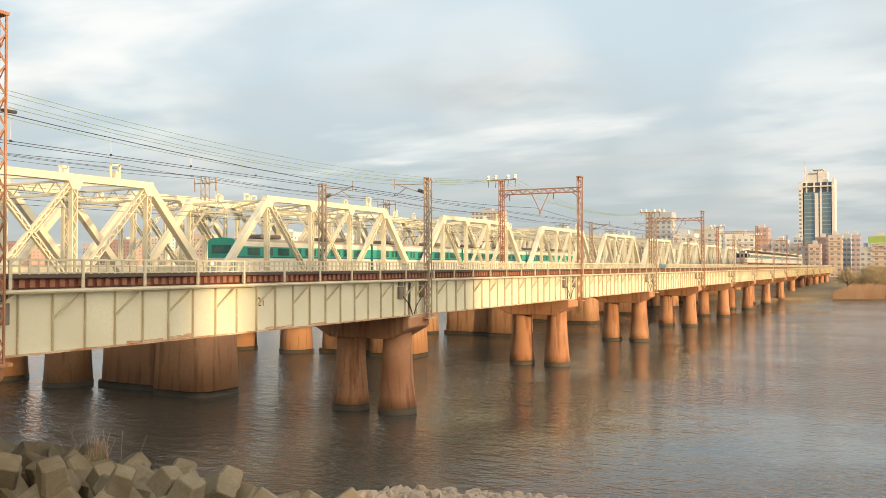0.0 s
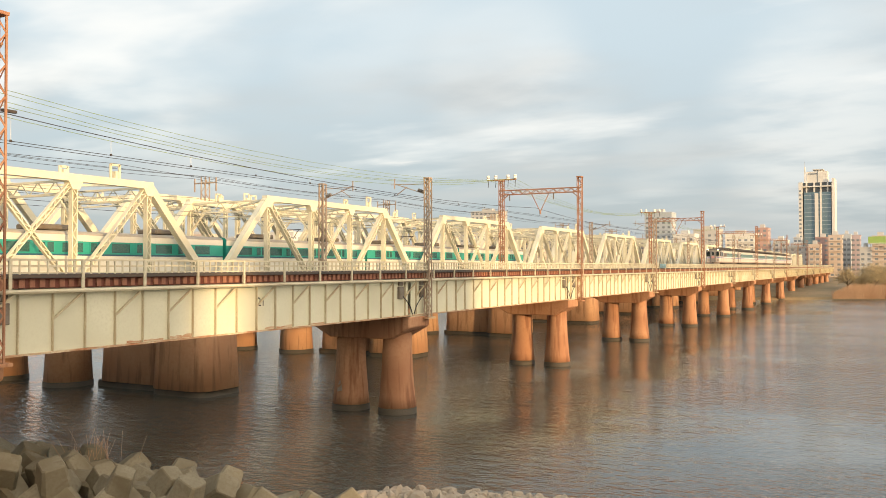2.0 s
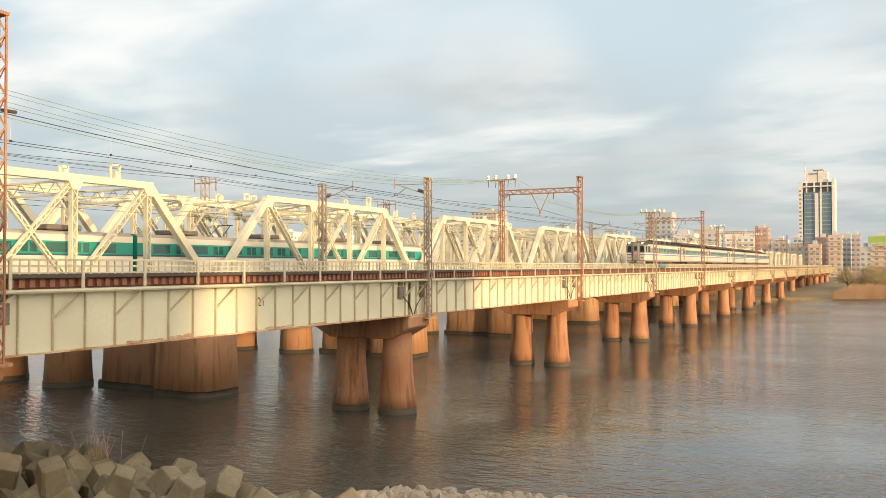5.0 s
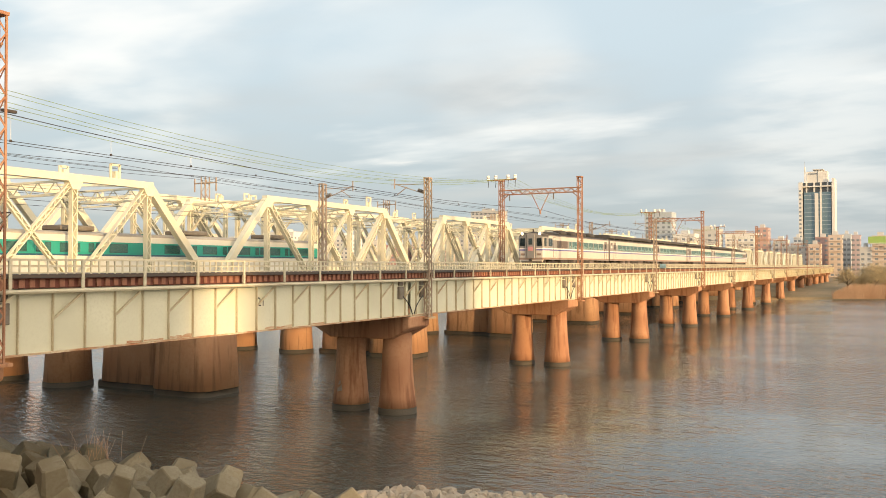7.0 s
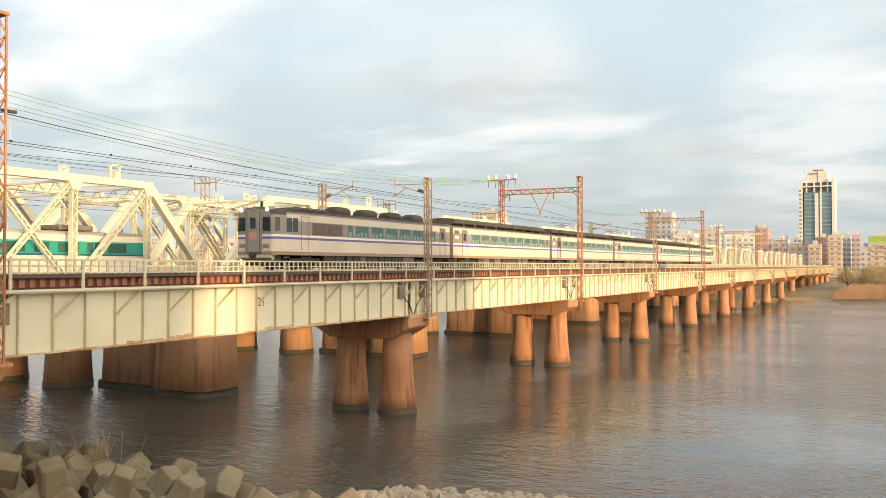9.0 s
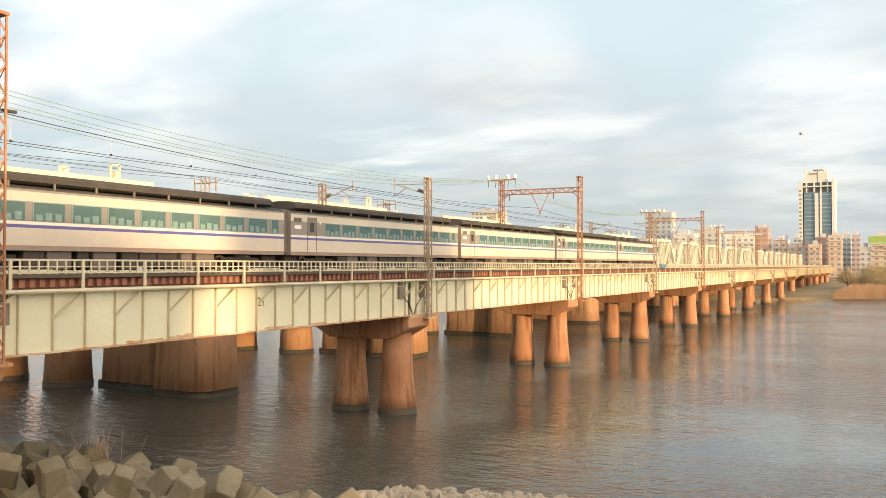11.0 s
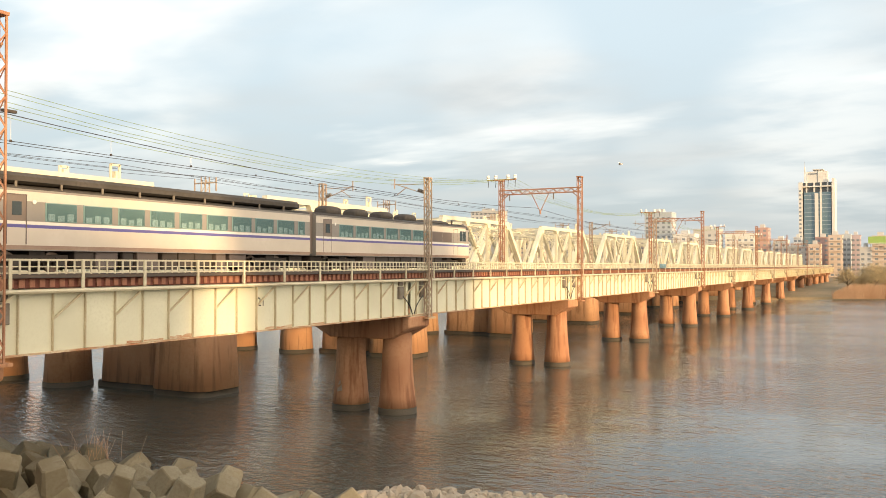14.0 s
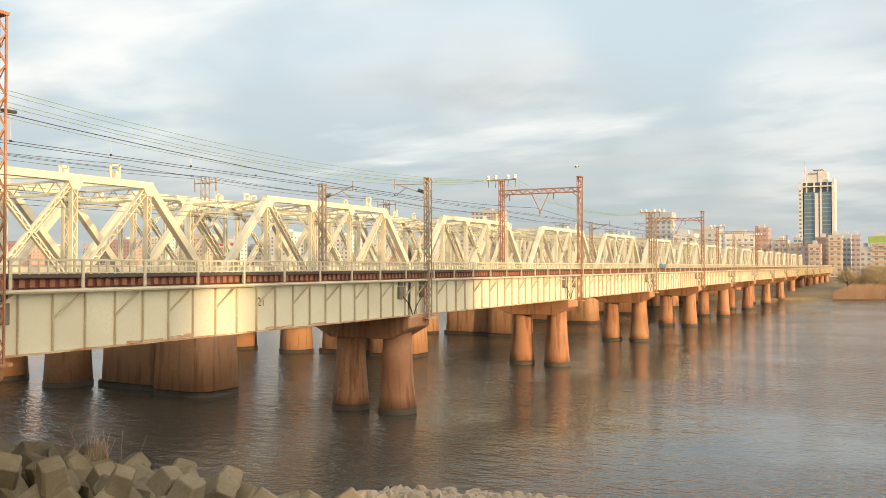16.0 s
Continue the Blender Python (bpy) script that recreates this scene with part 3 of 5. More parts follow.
def laced(bm, p, q, w, d, t=0.03, gap=0.45, laces=True):
    """Two channel plates joined by zigzag lacing: w across the bridge, d in the truss plane."""
    p, q = Vector(p), Vector(q)
    dr = (q - p).normalized()
    n = dr.cross(Vector((1, 0, 0))).normalized()
    for s in (-1, 1):
        bar(bm, p + n * s * d / 2, q + n * s * d / 2, w, 0.06)
    if not laces:
        return
    ln = (q - p).length
    k = max(int(ln / gap), 2)
    for i in range(k):
        s = 1 if i % 2 else -1
        a, b = p + dr * ln * i / k - n * s * d / 2, p + dr * ln * (i + 1) / k + n * s * d / 2
        for xs in (-w / 2, w / 2):
            o = Vector((xs, 0, 0))
            bar(bm, a + o, b + o, 0.015, 0.055)


def truss_span():
    t = thing("truss_span", "ivory riveted steel through truss span with laced members", "truss span", "truss bridge spans")
    Y = [0.35 + PANEL * i for i in range(6)]
    zb, zt = TZ0, TZ1
    for x in (TX0, TX1):
        bm = BM(); box(bm, x - 0.25, x + 0.25, Y[1] - 0.3, Y[4] + 0.3, zt - 0.24, zt + 0.22); part("top_chord", bm, TRUSSP, t)
        bm = BM(); box(bm, x - 0.22, x + 0.22, Y[0], Y[5], zb - 0.25, zb + 0.25); part("bottom_chord", bm, TRUSSP, t)
        for a, b in ((0, 1), (5, 4)):
            bm = BM(); bar(bm, (x, Y[a], zb), (x, Y[b], zt), 0.52, 0.50); part("end_post", bm, TRUSSP, t)
        for i in (1, 2, 3, 4):
            bm = BM(); laced(bm, (x, Y[i], zb), (x, Y[i], zt - 0.2), 0.34, 0.34); part("vertical", bm, TRUSSP, t)
        for a, b in ((1, 2), (4, 3)):
            bm = BM(); laced(bm, (x, Y[a], zt - 0.1), (x, Y[b], zb), 0.34, 0.36); part("diagonal", bm, TRUSSP, t)
        for a, b in ((2, 3), (3, 2)):
            bm = BM(); laced(bm, (x, Y[a], zt - 0.1), (x, Y[b], zb), 0.26, 0.24); part("counter_diagonal", bm, TRUSSP, t)
        for i in (1, 2, 3, 4):
            bm = BM(); box(bm, x - 0.27, x + 0.27, Y[i] - 0.55, Y[i] + 0.55, zt - 0.75, zt - 0.2)
            for v in bm.verts:
                if v.co.z < zt - 0.5:
                    v.co.y = Y[i] + (v.co.y - Y[i]) * 0.45
            part("gusset", bm, TRUSSP, t)
    for i in (1, 2, 3, 4):
        bm = BM()
        for dz in (-0.15, -1.0):
            bar(bm, (TX0, Y[i], zt + dz), (TX1, Y[i], zt + dz), 0.18, 0.14, (0, 1, 0))
        n = 10
        for k in range(n):
            a, b = TX0 + (TX1 - TX0) * k / n, TX0 + (TX1 - TX0) * (k + 1) / n
            s = 1 if k % 2 else -1
            bar(bm, (a, Y[i], zt - 0.57 - s * 0.42), (b, Y[i], zt - 0.57 + s * 0.42), 0.03, 0.08, (0, 1, 0))
        for x, s in ((TX0, -1), (TX1, 1)):
            bar(bm, (x, Y[i], zt - 2.6), (x + s * 1.6, Y[i], zt - 1.0), 0.14, 0.12, (0, 1, 0))
        part("sway_frame" if i in (2, 3) else "portal_frame", bm, TRUSSP, t)
    for i in (1, 2, 3):
        bm = BM()
        bar(bm, (TX0, Y[i], zt - 0.05), (TX1, Y[i + 1], zt - 0.05), 0.16, 0.14, (0, 0, 1)); bar(bm, (TX1, Y[i], zt - 0.02), (TX0, Y[i + 1], zt - 0.02), 0.16, 0.14, (0, 0, 1))
        part("top_lateral", bm, TRUSSP, t)
    for i in range(6):
        bm = BM(); box(bm, TX1, TX0, Y[i] - 0.15, Y[i] + 0.15, zb - 1.05, zb - 0.56); part("floor_beam", bm, SEAM, t)
    bm = BM(); box(bm, TX1 + 0.4, TX0 - 0.4, Y[0], Y[5], zb - 0.56, zb - 0.42); part("floor", bm, DARKDECK, t)
    for x, stands in ((TX0, ((17.5, 0.55, 0.45), (21.4, 0.7, 0.95))), (TX1, ((9.7, 0.6, 0.75), (14.4, 0.7, 0.95)))):
        for yy, w, h in stands:
            bm = BM()
            for s in (-1, 1):
                box(bm, x - 0.06, x + 0.06, yy + s * w / 2 - 0.07, yy + s * w / 2 + 0.07, zt + 0.22, zt + 0.22 + h)
            box(bm, x - 0.06, x + 0.06, yy - w / 2, yy + w / 2, zt + 0.10 + h, zt + 0.24 + h)
            box(bm, x - 0.2, x + 0.2, yy - 0.12, yy + 0.12, zt + 0.22, zt + 0.22 + h * 0.5)
            part("wire_bracket", bm, TRUSSP, t)
    return t


ts = truss_span()
TSTART = 48.1
ts.matrix_basis = pose(0, TSTART, 0)
for k in [-2, -1] + list(range(1, 15)):
    copy_thing(ts, pose(0, TSTART + 30.4 * k, 0))
# the parallel truss bridge on the round piers beyond
for k in range(-1, 6):
    copy_thing(ts, pose(-15.3, TSTART + 30.4 * k, 1.0))
for x in (-47.4, -51.4):
    track(x, 8.45, -14, 500, "steel rails on sleepers inside the truss bridge")
for x in (-47.4, -51.4):
    wire("messenger_wire", x, 15.0, -12.6, 490, 30.4, 0.35, 0.014, WIRE, "dark messenger wire inside the truss bridge")
    wire("contact_wire", x, 13.9, -12.6, 490, 30.4, 0.02, 0.016, WIRE, "taut contact wire inside the truss bridge")
for x, z, y in ((TX0, 16.50, -21.7), (TX1 - 1.66, 17.58, -34.6), (TX1 + 0.86, 17.58, -34.6), (TX1 - 0.4, 17.69, -34.6)):
    wire("power_line", x, z, y, 490, 30.4, 0.30, 0.015, WIRE, "dark power line above the truss bridge")


def roof_mast():
    t = thing("line_mast", "small brown lattice mast on the truss bridge", "mast", "truss bridge masts")
    bm = BM(); lattice(bm, 0, 0, 0, 2.6, 0.5, 0.6, 0.08); part("mast_column", bm, MASTGREY, t)
    bm = BM(); box(bm, -1.3, 1.3, -0.05, 0.05, 2.0, 2.12); box(bm, -1.3, -1.22, -0.05, 0.05, 1.3, 2.5); box(bm, 1.22, 1.3, -0.05, 0.05, 1.3, 2.5); part("cross_arm", bm, MASTGREY, t)
    return t


rm = roof_mast()
rm.matrix_basis = pose(TX1 - 0.4, 56.6, TZ1 - 0.2)
for k in [-1] + list(range(1, 12)):
    copy_thing(rm, pose(TX1 - 0.4, 56.6 + 30.4 * k, TZ1 - 0.2))


def wall_pier():
    t = thing("truss_pier", "massive weathered brown concrete pier under the truss bridge", "bridge pier", "truss bridge piers")
    def slab(x0, x1, y0, y1, z0, z1, flare, m, name, lab=""):
        bm = BM()
        def ring(z, g):
            r = 0.9
            pts = []
            for cx, cy, a0 in ((x1 - r, y1 - r, 0), (x0 + r, y1 - r, 90), (x0 + r, y0 + r, 180), (x1 - r, y0 + r, 270)):
                for k in range(5):
                    a = radians(a0 + 22.5 * k)
                    pts.append((cx + (r + g) * math.cos(a), cy + (r + g) * math.sin(a), z))
            return pts
        loft(bm, [ring(z0, flare), ring(z0 + (z1 - z0) * 0.5, flare * 0.4), ring(z1, 0)], True)
        part(name, bm, m, t, lab)
    slab(-50.4, -45.3, -0.6, 3.4, 0.45, 7.3, 0.35, CONC2, "pier_shaft")
    slab(-57.6, -50.6, 0.6, 3.6, 0.45, 7.3, 0.30, CONC2, "pier_shaft")
    slab(-50.6, -45.1, -0.8, 3.6, -3, 0.45, 0.30, TIDE, "footing", "dark wet footing")
    slab(-58.2, -49.57, 0.4, 3.8, -3, 0.45, 0.30, TIDE, "footing", "dark wet footing")
    return t


wp = wall_pier()
wp.matrix_basis = pose(0, 47.9, 0)
for k in [-1] + list(range(1, 14)):
    copy_thing(wp, pose(0, 47.9 + 30.3 * k, 0))


OX = (-60.5, -68.7)


def old_pier():
    t = thing("old_pier", "tapered brown concrete pier of the farther bridge", "bridge pier", "farther bridge piers")
    for z0, z1, g0, g1, m, nm in ((0.4, 8.0, 0.45, 0.0, CONC2, "pier_shaft"), (-3, 0.4, 0.60, 0.5, TIDE, "footing")):
        bm = BM()
        def ring(z, g):
            return [((1.42 + g) * math.cos(a), (1.5 + g) * math.sin(a), z) for a in (2 * math.pi * i / 16 for i in range(16))]
        loft(bm, [ring(z0, g0), ring((z0 + z1) / 2, (g0 + g1) / 2), ring(z1, g1)], True)
        part(nm, bm, m, t)
    return t


op = old_pier()
op.matrix_basis = pose(OX[0], 47.7, 0)
for k in range(-1, 9):
    for x in OX:
        if not (k == 0 and x == OX[0]):
            copy_thing(op, pose(x, 47.7 + 30.3 * k, 0))

# ---- diesel train ----
CAR = 21.3
BL = 20.7   # body length


def shell(bm, y0, y1, half, levels, roof):
    """Side bands of a car: levels are (z, material); each strip on both sides, then the roof curve. The ends are closed."""
    for s in (-1, 1):
        for (za, k), (zb, _) in zip(levels, levels[1:]):
            q = [bm.verts.new((s * half, y, z)) for y, z in ((y0, za), (y1, za), (y1, zb), (y0, zb))]
            bm.faces.new(q if s > 0 else q[::-1]).material_index = k
    top = levels[-1][0]
    prof = [(half, top)] + roof + [(-x, z) for x, z in roof[::-1] if x > 0] + [(-half, top)]
    for (xa, za), (xb, zb) in zip(prof, prof[1:]):
        f = bm.faces.new([bm.verts.new(c) for c in ((xa, y0, za), (xa, y1, za), (xb, y1, zb), (xb, y0, zb))])
        f.material_index, f.smooth = 4, True
    zb0 = levels[0][0]
    for y in (y0, y1):
        f = bm.faces.new([bm.verts.new((x, y, z)) for x, z in [(half, zb0)] + prof + [(-half, zb0)]])
        f.material_index = 3
    f = bm.faces.new([bm.verts.new(c) for c in ((half, y0, zb0), (-half, y0, zb0), (-half, y1, zb0), (half, y1, zb0))])
    f.material_index = 5
    bmesh.ops.remove_doubles(bm, verts=bm.verts[:], dist=0.0005)


HALF = 1.45
LEVELS = [(0.88, 5), (1.08, 0), (1.77, 1), (1.90, 2), (2.03, 3), (2.82, 0), (3.20, 3), (3.29, 4)]
ROOF = [(1.37, 3.37), (1.12, 3.45), (0.7, 3.51), (0.0, 3.54)]
BODYMATS = [BODY, BLUE, WHITEP, GREY, ROOFG, SKIRT]


def bogie(parent, y):
    bm = BM()
    for s in (-1, 1):
        box(bm, s * 1.0 - 0.09, s * 1.0 + 0.09, y - 1.45, y + 1.45, 0.42, 0.72)
        for d in (-1.05, 1.05):
            box(bm, s * 1.02 - 0.14, s * 1.02 + 0.14, y + d - 0.22, y + d + 0.22, 0.28, 0.62)
    box(bm, -1.1, 1.1, y - 0.35, y + 0.35, 0.5, 0.98)
    # dark box added to fill the bogie with underside shade
    box(bm, -0.40, 0.40, y - 1.75, y + 1.75, 0.10, 0.50)
    b = part("bogie", bm, BLACK, parent)
    bm = BM(); rod(bm, (-0.62, 0, 0), (-0.48, 0, 0), 0.43, n=18); rod(bm, (0.48, 0, 0), (0.62, 0, 0), 0.43, n=18); rod(bm, (-0.5, 0, 0), (0.5, 0, 0), 0.09, n=8)
    me = mesh_of("wheelset", bm, STEEL)
    for d in (-1.05, 1.05):
        part("wheelset", me, None, b).location = (0, y + d, 0.43)


def underframe(parent, seed):
    rnd = random.Random(seed)
    y = -5.6
    while y < 5.0:
        w = rnd.uniform(0.5, 1.5)
        # boxes reach low to close the gap where underside shade falls
        z0, m = rnd.uniform(0.06, 0.26), rnd.choice((BLACK, BLACK, BOXGREY, LOUVRE, BLACK))
        for x in (-0.81, 0.81):
            bm = BM(); box(bm, x - 0.51, x + 0.51, y, y + w, z0, 0.90)
            part("equipment_box", bm, m, parent, "", 0.03)
        y += w + rnd.uniform(0.05, 0.3)


def pane_mesh(w, h):
    bm = BM(); box(bm, -0.012, 0.012, -w / 2, w / 2, -h / 2, h / 2)
    return mesh_of("window", bm, GLASS)


def diesel_car(kind):
    cab = kind == "cab"
    t = thing("train_car", "cream and taupe diesel railcar, blue stripe" + (", cab with lit headlamps" if cab else ", dark roof radiator"), "train car", "diesel train cars")
    y0, y1 = -BL / 2, BL / 2
    bm = BM()
    ya = y0 + (1.0 if cab else 0)
    shell(bm, ya, y1, HALF, LEVELS, ROOF)
    part("body", bm, BODYMATS, t)
    w = 1.40
    me = pane_mesh(w, 0.70)
    ys = [7.25 - 1.80 * i for i in range(6)] if cab else [y0 + 3.98 + 1.81 * i for i in range(9)]
    bm = BM(); box(bm, 0, 0.02, -w / 2 - 0.04, w / 2 + 0.04, -0.385, 0.385); rec = mesh_of("window_recess", bm, INSIDE)
    backs = []
    for e in (-0.06, -0.12, -0.03):
        bm = BM(); box(bm, 0.0, 0.014, -0.15, 0.15, -0.35, e)
        backs.append(mesh_of("seat_back", bm, SEATM))
    narrow = pane_mesh(0.52, 0.70)
    bm = BM(); box(bm, 0, 0.02, -0.30, 0.30, -0.385, 0.385); narrow_rec = mesh_of("window_recess", bm, INSIDE)
    for y, wide in [(y, True) for y in ys] + [(-3.1 if cab else y1 - 0.83, False)]:
        for s in (-1, 1):
            r = part("window_recess", rec if wide else narrow_rec, None, t); r.location = (s * (HALF + 0.003) - (0.02 if s < 0 else 0), y, 2.43)
            g = part("window", me if wide else narrow, None, t); g.location = (s * (HALF + 0.058), y, 2.43)
            for k, d in enumerate((-0.46, -0.02, 0.43) if wide else (0.0,)):
                b = part("seat_back", backs[(k + round(y)) % 3], None, t); b.location = (s * (HALF + 0.0255) - (0.014 if s < 0 else 0), y + d, 2.43)
    ends = [y1 - 1.15] if cab else [y0 + 1.98]
    for y in ends:
        for s in (-1, 1):
            bm = BM(); box(bm, s * HALF - 0.005, s * HALF + 0.012, y - 0.40, y + 0.40, 2.04, 3.04)
            d = part("door", bm, BROWN, t, "brown upper half of the folding door", 0.004)
            bm = BM()
            for e in (-0.42, 0.42):
                box(bm, s * HALF - 0.005, s * HALF + 0.022, y + e - 0.016, y + e + 0.016, 1.12, 3.04)
            box(bm, s * HALF - 0.005, s * HALF + 0.022, y - 0.44, y + 0.44, 3.04, 3.08)
            part("door_frame", bm, LOUVRE, d, "dark door joints")
            bm = BM(); box(bm, s * (HALF + 0.012) - 0.015, s * (HALF + 0.012) + 0.015, y - 0.2, y + 0.2, 2.25, 2.78); part("door_window", bm, DARKGLASS, d)
            bm = BM(); rod(bm, (s * (HALF - 0.02), y + 0.75 * (1 if y < 0 else -1), 2.80), (s * (HALF + 0.05), y + 0.75 * (1 if y < 0 else -1), 2.80), 0.09, n=8); part("side_lamp", bm, PORCEL, t)
            if not cab and y < 0:
                bm = BM(); box(bm, s * HALF - 0.005, s * HALF + 0.02, y - 1.70, y - 1.0, 2.78, 3.02)
                part("destination_sign", bm, LOUVRE, t, "dark destination blind", 0.004)
                bm = BM(); box(bm, s * HALF - 0.005, s * HALF + 0.02, y - 1.65, y - 1.03, 2.38, 2.60)
                part("number_plate", bm, PORCEL, t, "white oval plate", 0.008)
    for y in (-7.2, 7.2):
        bogie(t, y)
    underframe(t, 5 if cab else 9)
    # black block added at the car end for the shade beneath
    for s in (1,) if cab else (-1, 1):
        bm = BM(); box(bm, -0.95, 0.95, min(s * 9.1, s * 10.25), max(s * 9.1, s * 10.25), 0.16, 0.88)
        part("end_gear", bm, BLACK, t, "", 0.04)
    # gangways
    for y in [y1] if cab else [y0, y1]:
        s = 1 if y > 0 else -1
        bm = BM(); box(bm, -1.20, 1.20, min(y, y + s * 0.297), max(y, y + s * 0.297), 1.0, 3.45); part("gangway_bellows", bm, BROWN, t, "brown gangway hood", 0.02)
    bm = BM()
    for z in (0.90, 3.24):
        for s in (-1, 1):
            box(bm, s * HALF - 0.012, s * HALF + 0.012, ya, y1, z - 0.02, z + 0.02)
    part("rain_gutter", bm, GREY, t)
    if cab:
        # wrapped cab nose
        bm = BM()
        zs = [0.88, 1.08, 1.74, 1.77, 1.90, 2.03, 2.82, 3.12]
        def col(y, k, dz):
            h = HALF * k
            side = [(h, y, z) for z in zs]
            topc = [(h * 0.9, y, 3.40 - dz * 0.5), (h * 0.5, y, 3.56 - dz * 0.6), (0, y, 3.61 - dz * 0.6)]
            return side + topc + [(-x, yy, z) for x, yy, z in topc[1::-1]] + [(-x, yy, z) for x, yy, z in side[::-1]]
        rings = [col(ya, 1.0, 0), col(y0 + 0.5, 0.985, 0.0), col(y0 + 0.16, 0.92, 0.06), col(y0, 0.80, 0.2)]
        vv = [[bm.verts.new(c) for c in r] for r in rings]
        kinds = [5, 0, 0, 1, 2, 3, 3]
        def kind_of(i, m):
            j = i if i < 7 else (m - 2 - i)
            return kinds[j] if 0 <= j < 7 else (4 if 7 <= i <= m - 9 else 3)
        m = len(vv[0])
        for a, b in zip(vv, vv[1:]):
            for i in range(m - 1):
                f = bm.faces.new((a[i], a[i + 1], b[i + 1], b[i])); f.material_index = kind_of(i, m); f.smooth = True
        last = vv[-1]
        for i in range(7):
            f = bm.faces.new((last[i], last[i + 1], last[m - 2 - i], last[m - 1 - i])); f.material_index = kinds[i]
        f = bm.faces.new(last[7:m - 7]); f.material_index = 3
        part("cab_nose", bm, BODYMATS, t, "grey and cream cab front")
        bm = BM(); box(bm, -0.42, 0.42, y0 - 0.14, y0 + 0.05, 1.02, 3.35)
        d = part("gangway_door", bm, GREY, t, "grey front gangway door", 0.03)
        bm = BM(); box(bm, -0.2, 0.2, y0 - 0.155, y0 - 0.13, 2.35, 2.95); part("door_window", bm, DARKGLASS, d)
        bm = BM(); box(bm, -0.27, 0.27, y0 - 0.16, y0 - 0.13, 1.75, 2.15); part("headboard", bm, mat_red(), d, "faded red square headboard")
        bm = BM()
        for s in (-1, 1):
            box(bm, s * 0.52 - 0.04, s * 0.52 + 0.04, y0 - 0.1, y0 + 0.05, 1.02, 3.4)
        box(bm, -0.56, 0.56, y0 - 0.1, y0 + 0.05, 3.36, 3.44)
        part("door_frame", bm, GREY, t)
        for s in (-1, 1):
            bm = BM()
            q = [bm.verts.new(c) for c in ((s * 0.62, y0 - 0.035, 2.22), (s * 1.16, y0 - 0.025, 2.22), (s * 1.10, y0 - 0.025, 2.98), (s * 0.62, y0 - 0.035, 2.98))]
            bm.faces.new(q)
            bmesh.ops.solidify(bm, geom=bm.faces[:], thickness=0.03)
            part("windscreen", bm, DARKGLASS, t)
            for ya2, yb2 in ((y0 + 1.02, y0 + 1.48), (y0 + 1.58, y0 + 2.02)):
                bm = BM(); box(bm, s * (HALF + 0.004) - 0.02, s * (HALF + 0.004) + 0.02, ya2, yb2, 2.2, 2.98); part("cab_window", bm, DARKGLASS, t)
            bm = BM()
            loft(bm, [[(s * x, y, z) for x, y in ((xo, yo), (xo + 0.02, yo - 0.02), (xi + 0.02, yi - 0.02), (xi, yi))] for z, xo, yo, xi, yi in ((2.22, 1.43, y0 + 0.46, 1.335, y0 + 0.165), (2.98, 1.43, y0 + 0.46, 1.335, y0 + 0.165))])
            part("corner_window", bm, DARKGLASS, t)
            bm = BM()
            for yy in (y0 + 2.35, y0 + 3.05):
                box(bm, s * HALF - 0.008, s * HALF + 0.008, yy - 0.018, yy + 0.018, 1.15, 3.1)
            box(bm, s * HALF - 0.008, s * HALF + 0.008, y0 + 2.35, y0 + 3.05, 3.08, 3.11)
            part("cab_door", bm, LOUVRE, t, "dark outline of the cab door")
            bm = BM()
            q = [bm.verts.new((s * HALF, y, z)) for y, z in ((ya, 2.80), (y0 + 3.35, 2.80), (y0 + 2.95, 3.22), (ya, 3.22))]
            bm.faces.new(q)
            bmesh.ops.solidify(bm, geom=bm.faces[:], thickness=0.02)
            for v in bm.verts:
                v.co.x = s * (HALF + (0.006 if abs(v.co.x) > HALF + 0.001 else -0.01))
            part("shoulder_panel", bm, GREY, t, "slanted grey shoulder panel")
            bm = BM(); rod(bm, (s * 0.92, y0 - 0.02, 3.42), (s * 0.92, y0 + 0.5, 3.42), 0.16, 0.19, 12)
            h = part("headlamp", bm, GREY, t)
            bm = BM(); rod(bm, (s * 0.92, y0 - 0.05, 3.42), (s * 0.92, y0 - 0.015, 3.42), 0.115, n=12); part("lens", bm, HEADLAMP if kind == "cab" else PORCEL, h, "glowing warm lens")
            bm = BM(); box(bm, s * 0.86 - 0.2, s * 0.86 + 0.2, y0 - 0.06, y0 + 0.1, 1.30, 1.50); part("tail_lamp_box", bm, SKIRT, t, "", 0.02)
            for k in range(2):
                y = y0 + 4.15 + 1.56 * k
                bm = BM(); box(bm, s * HALF - 0.004, s * HALF + 0.012, y - 0.75, y + 0.75, 2.08, 2.78)
                for j in range(8):
                    box(bm, s * HALF + 0.0, s * HALF + 0.03, y - 0.72, y + 0.72, 2.12 + j * 0.083, 2.15 + j * 0.083)
                part("louvre_panel", bm, LOUVRE, t, "dark louvred engine grille")
        bm = BM(); box(bm, -1.15, 1.15, y0 + 0.35, y0 + 0.95, 0.30, 0.95); box(bm, -0.9, 0.9, y0 + 0.1, y0 + 0.4, 0.32, 0.6)
        part("snow_plough", bm, BLACK, t, "", 0.05)
        bm = BM()
        loft(bm, [[(-1.1, y, z0), (1.1, y, z0), (1.18, y, 0.99), (-1.18, y, 0.99)] for y, z0 in ((y0 + 0.02, 0.72), (y0 + 0.5, 0.5))])
        part("front_apron", bm, BODY, t, "cream front apron", 0.03)
        bm = BM(); rod(bm, (-0.0, y0 - 0.35, 0.85), (0, y0 + 0.2, 0.85), 0.13, n=8); part("coupler", bm, BLACK, t)
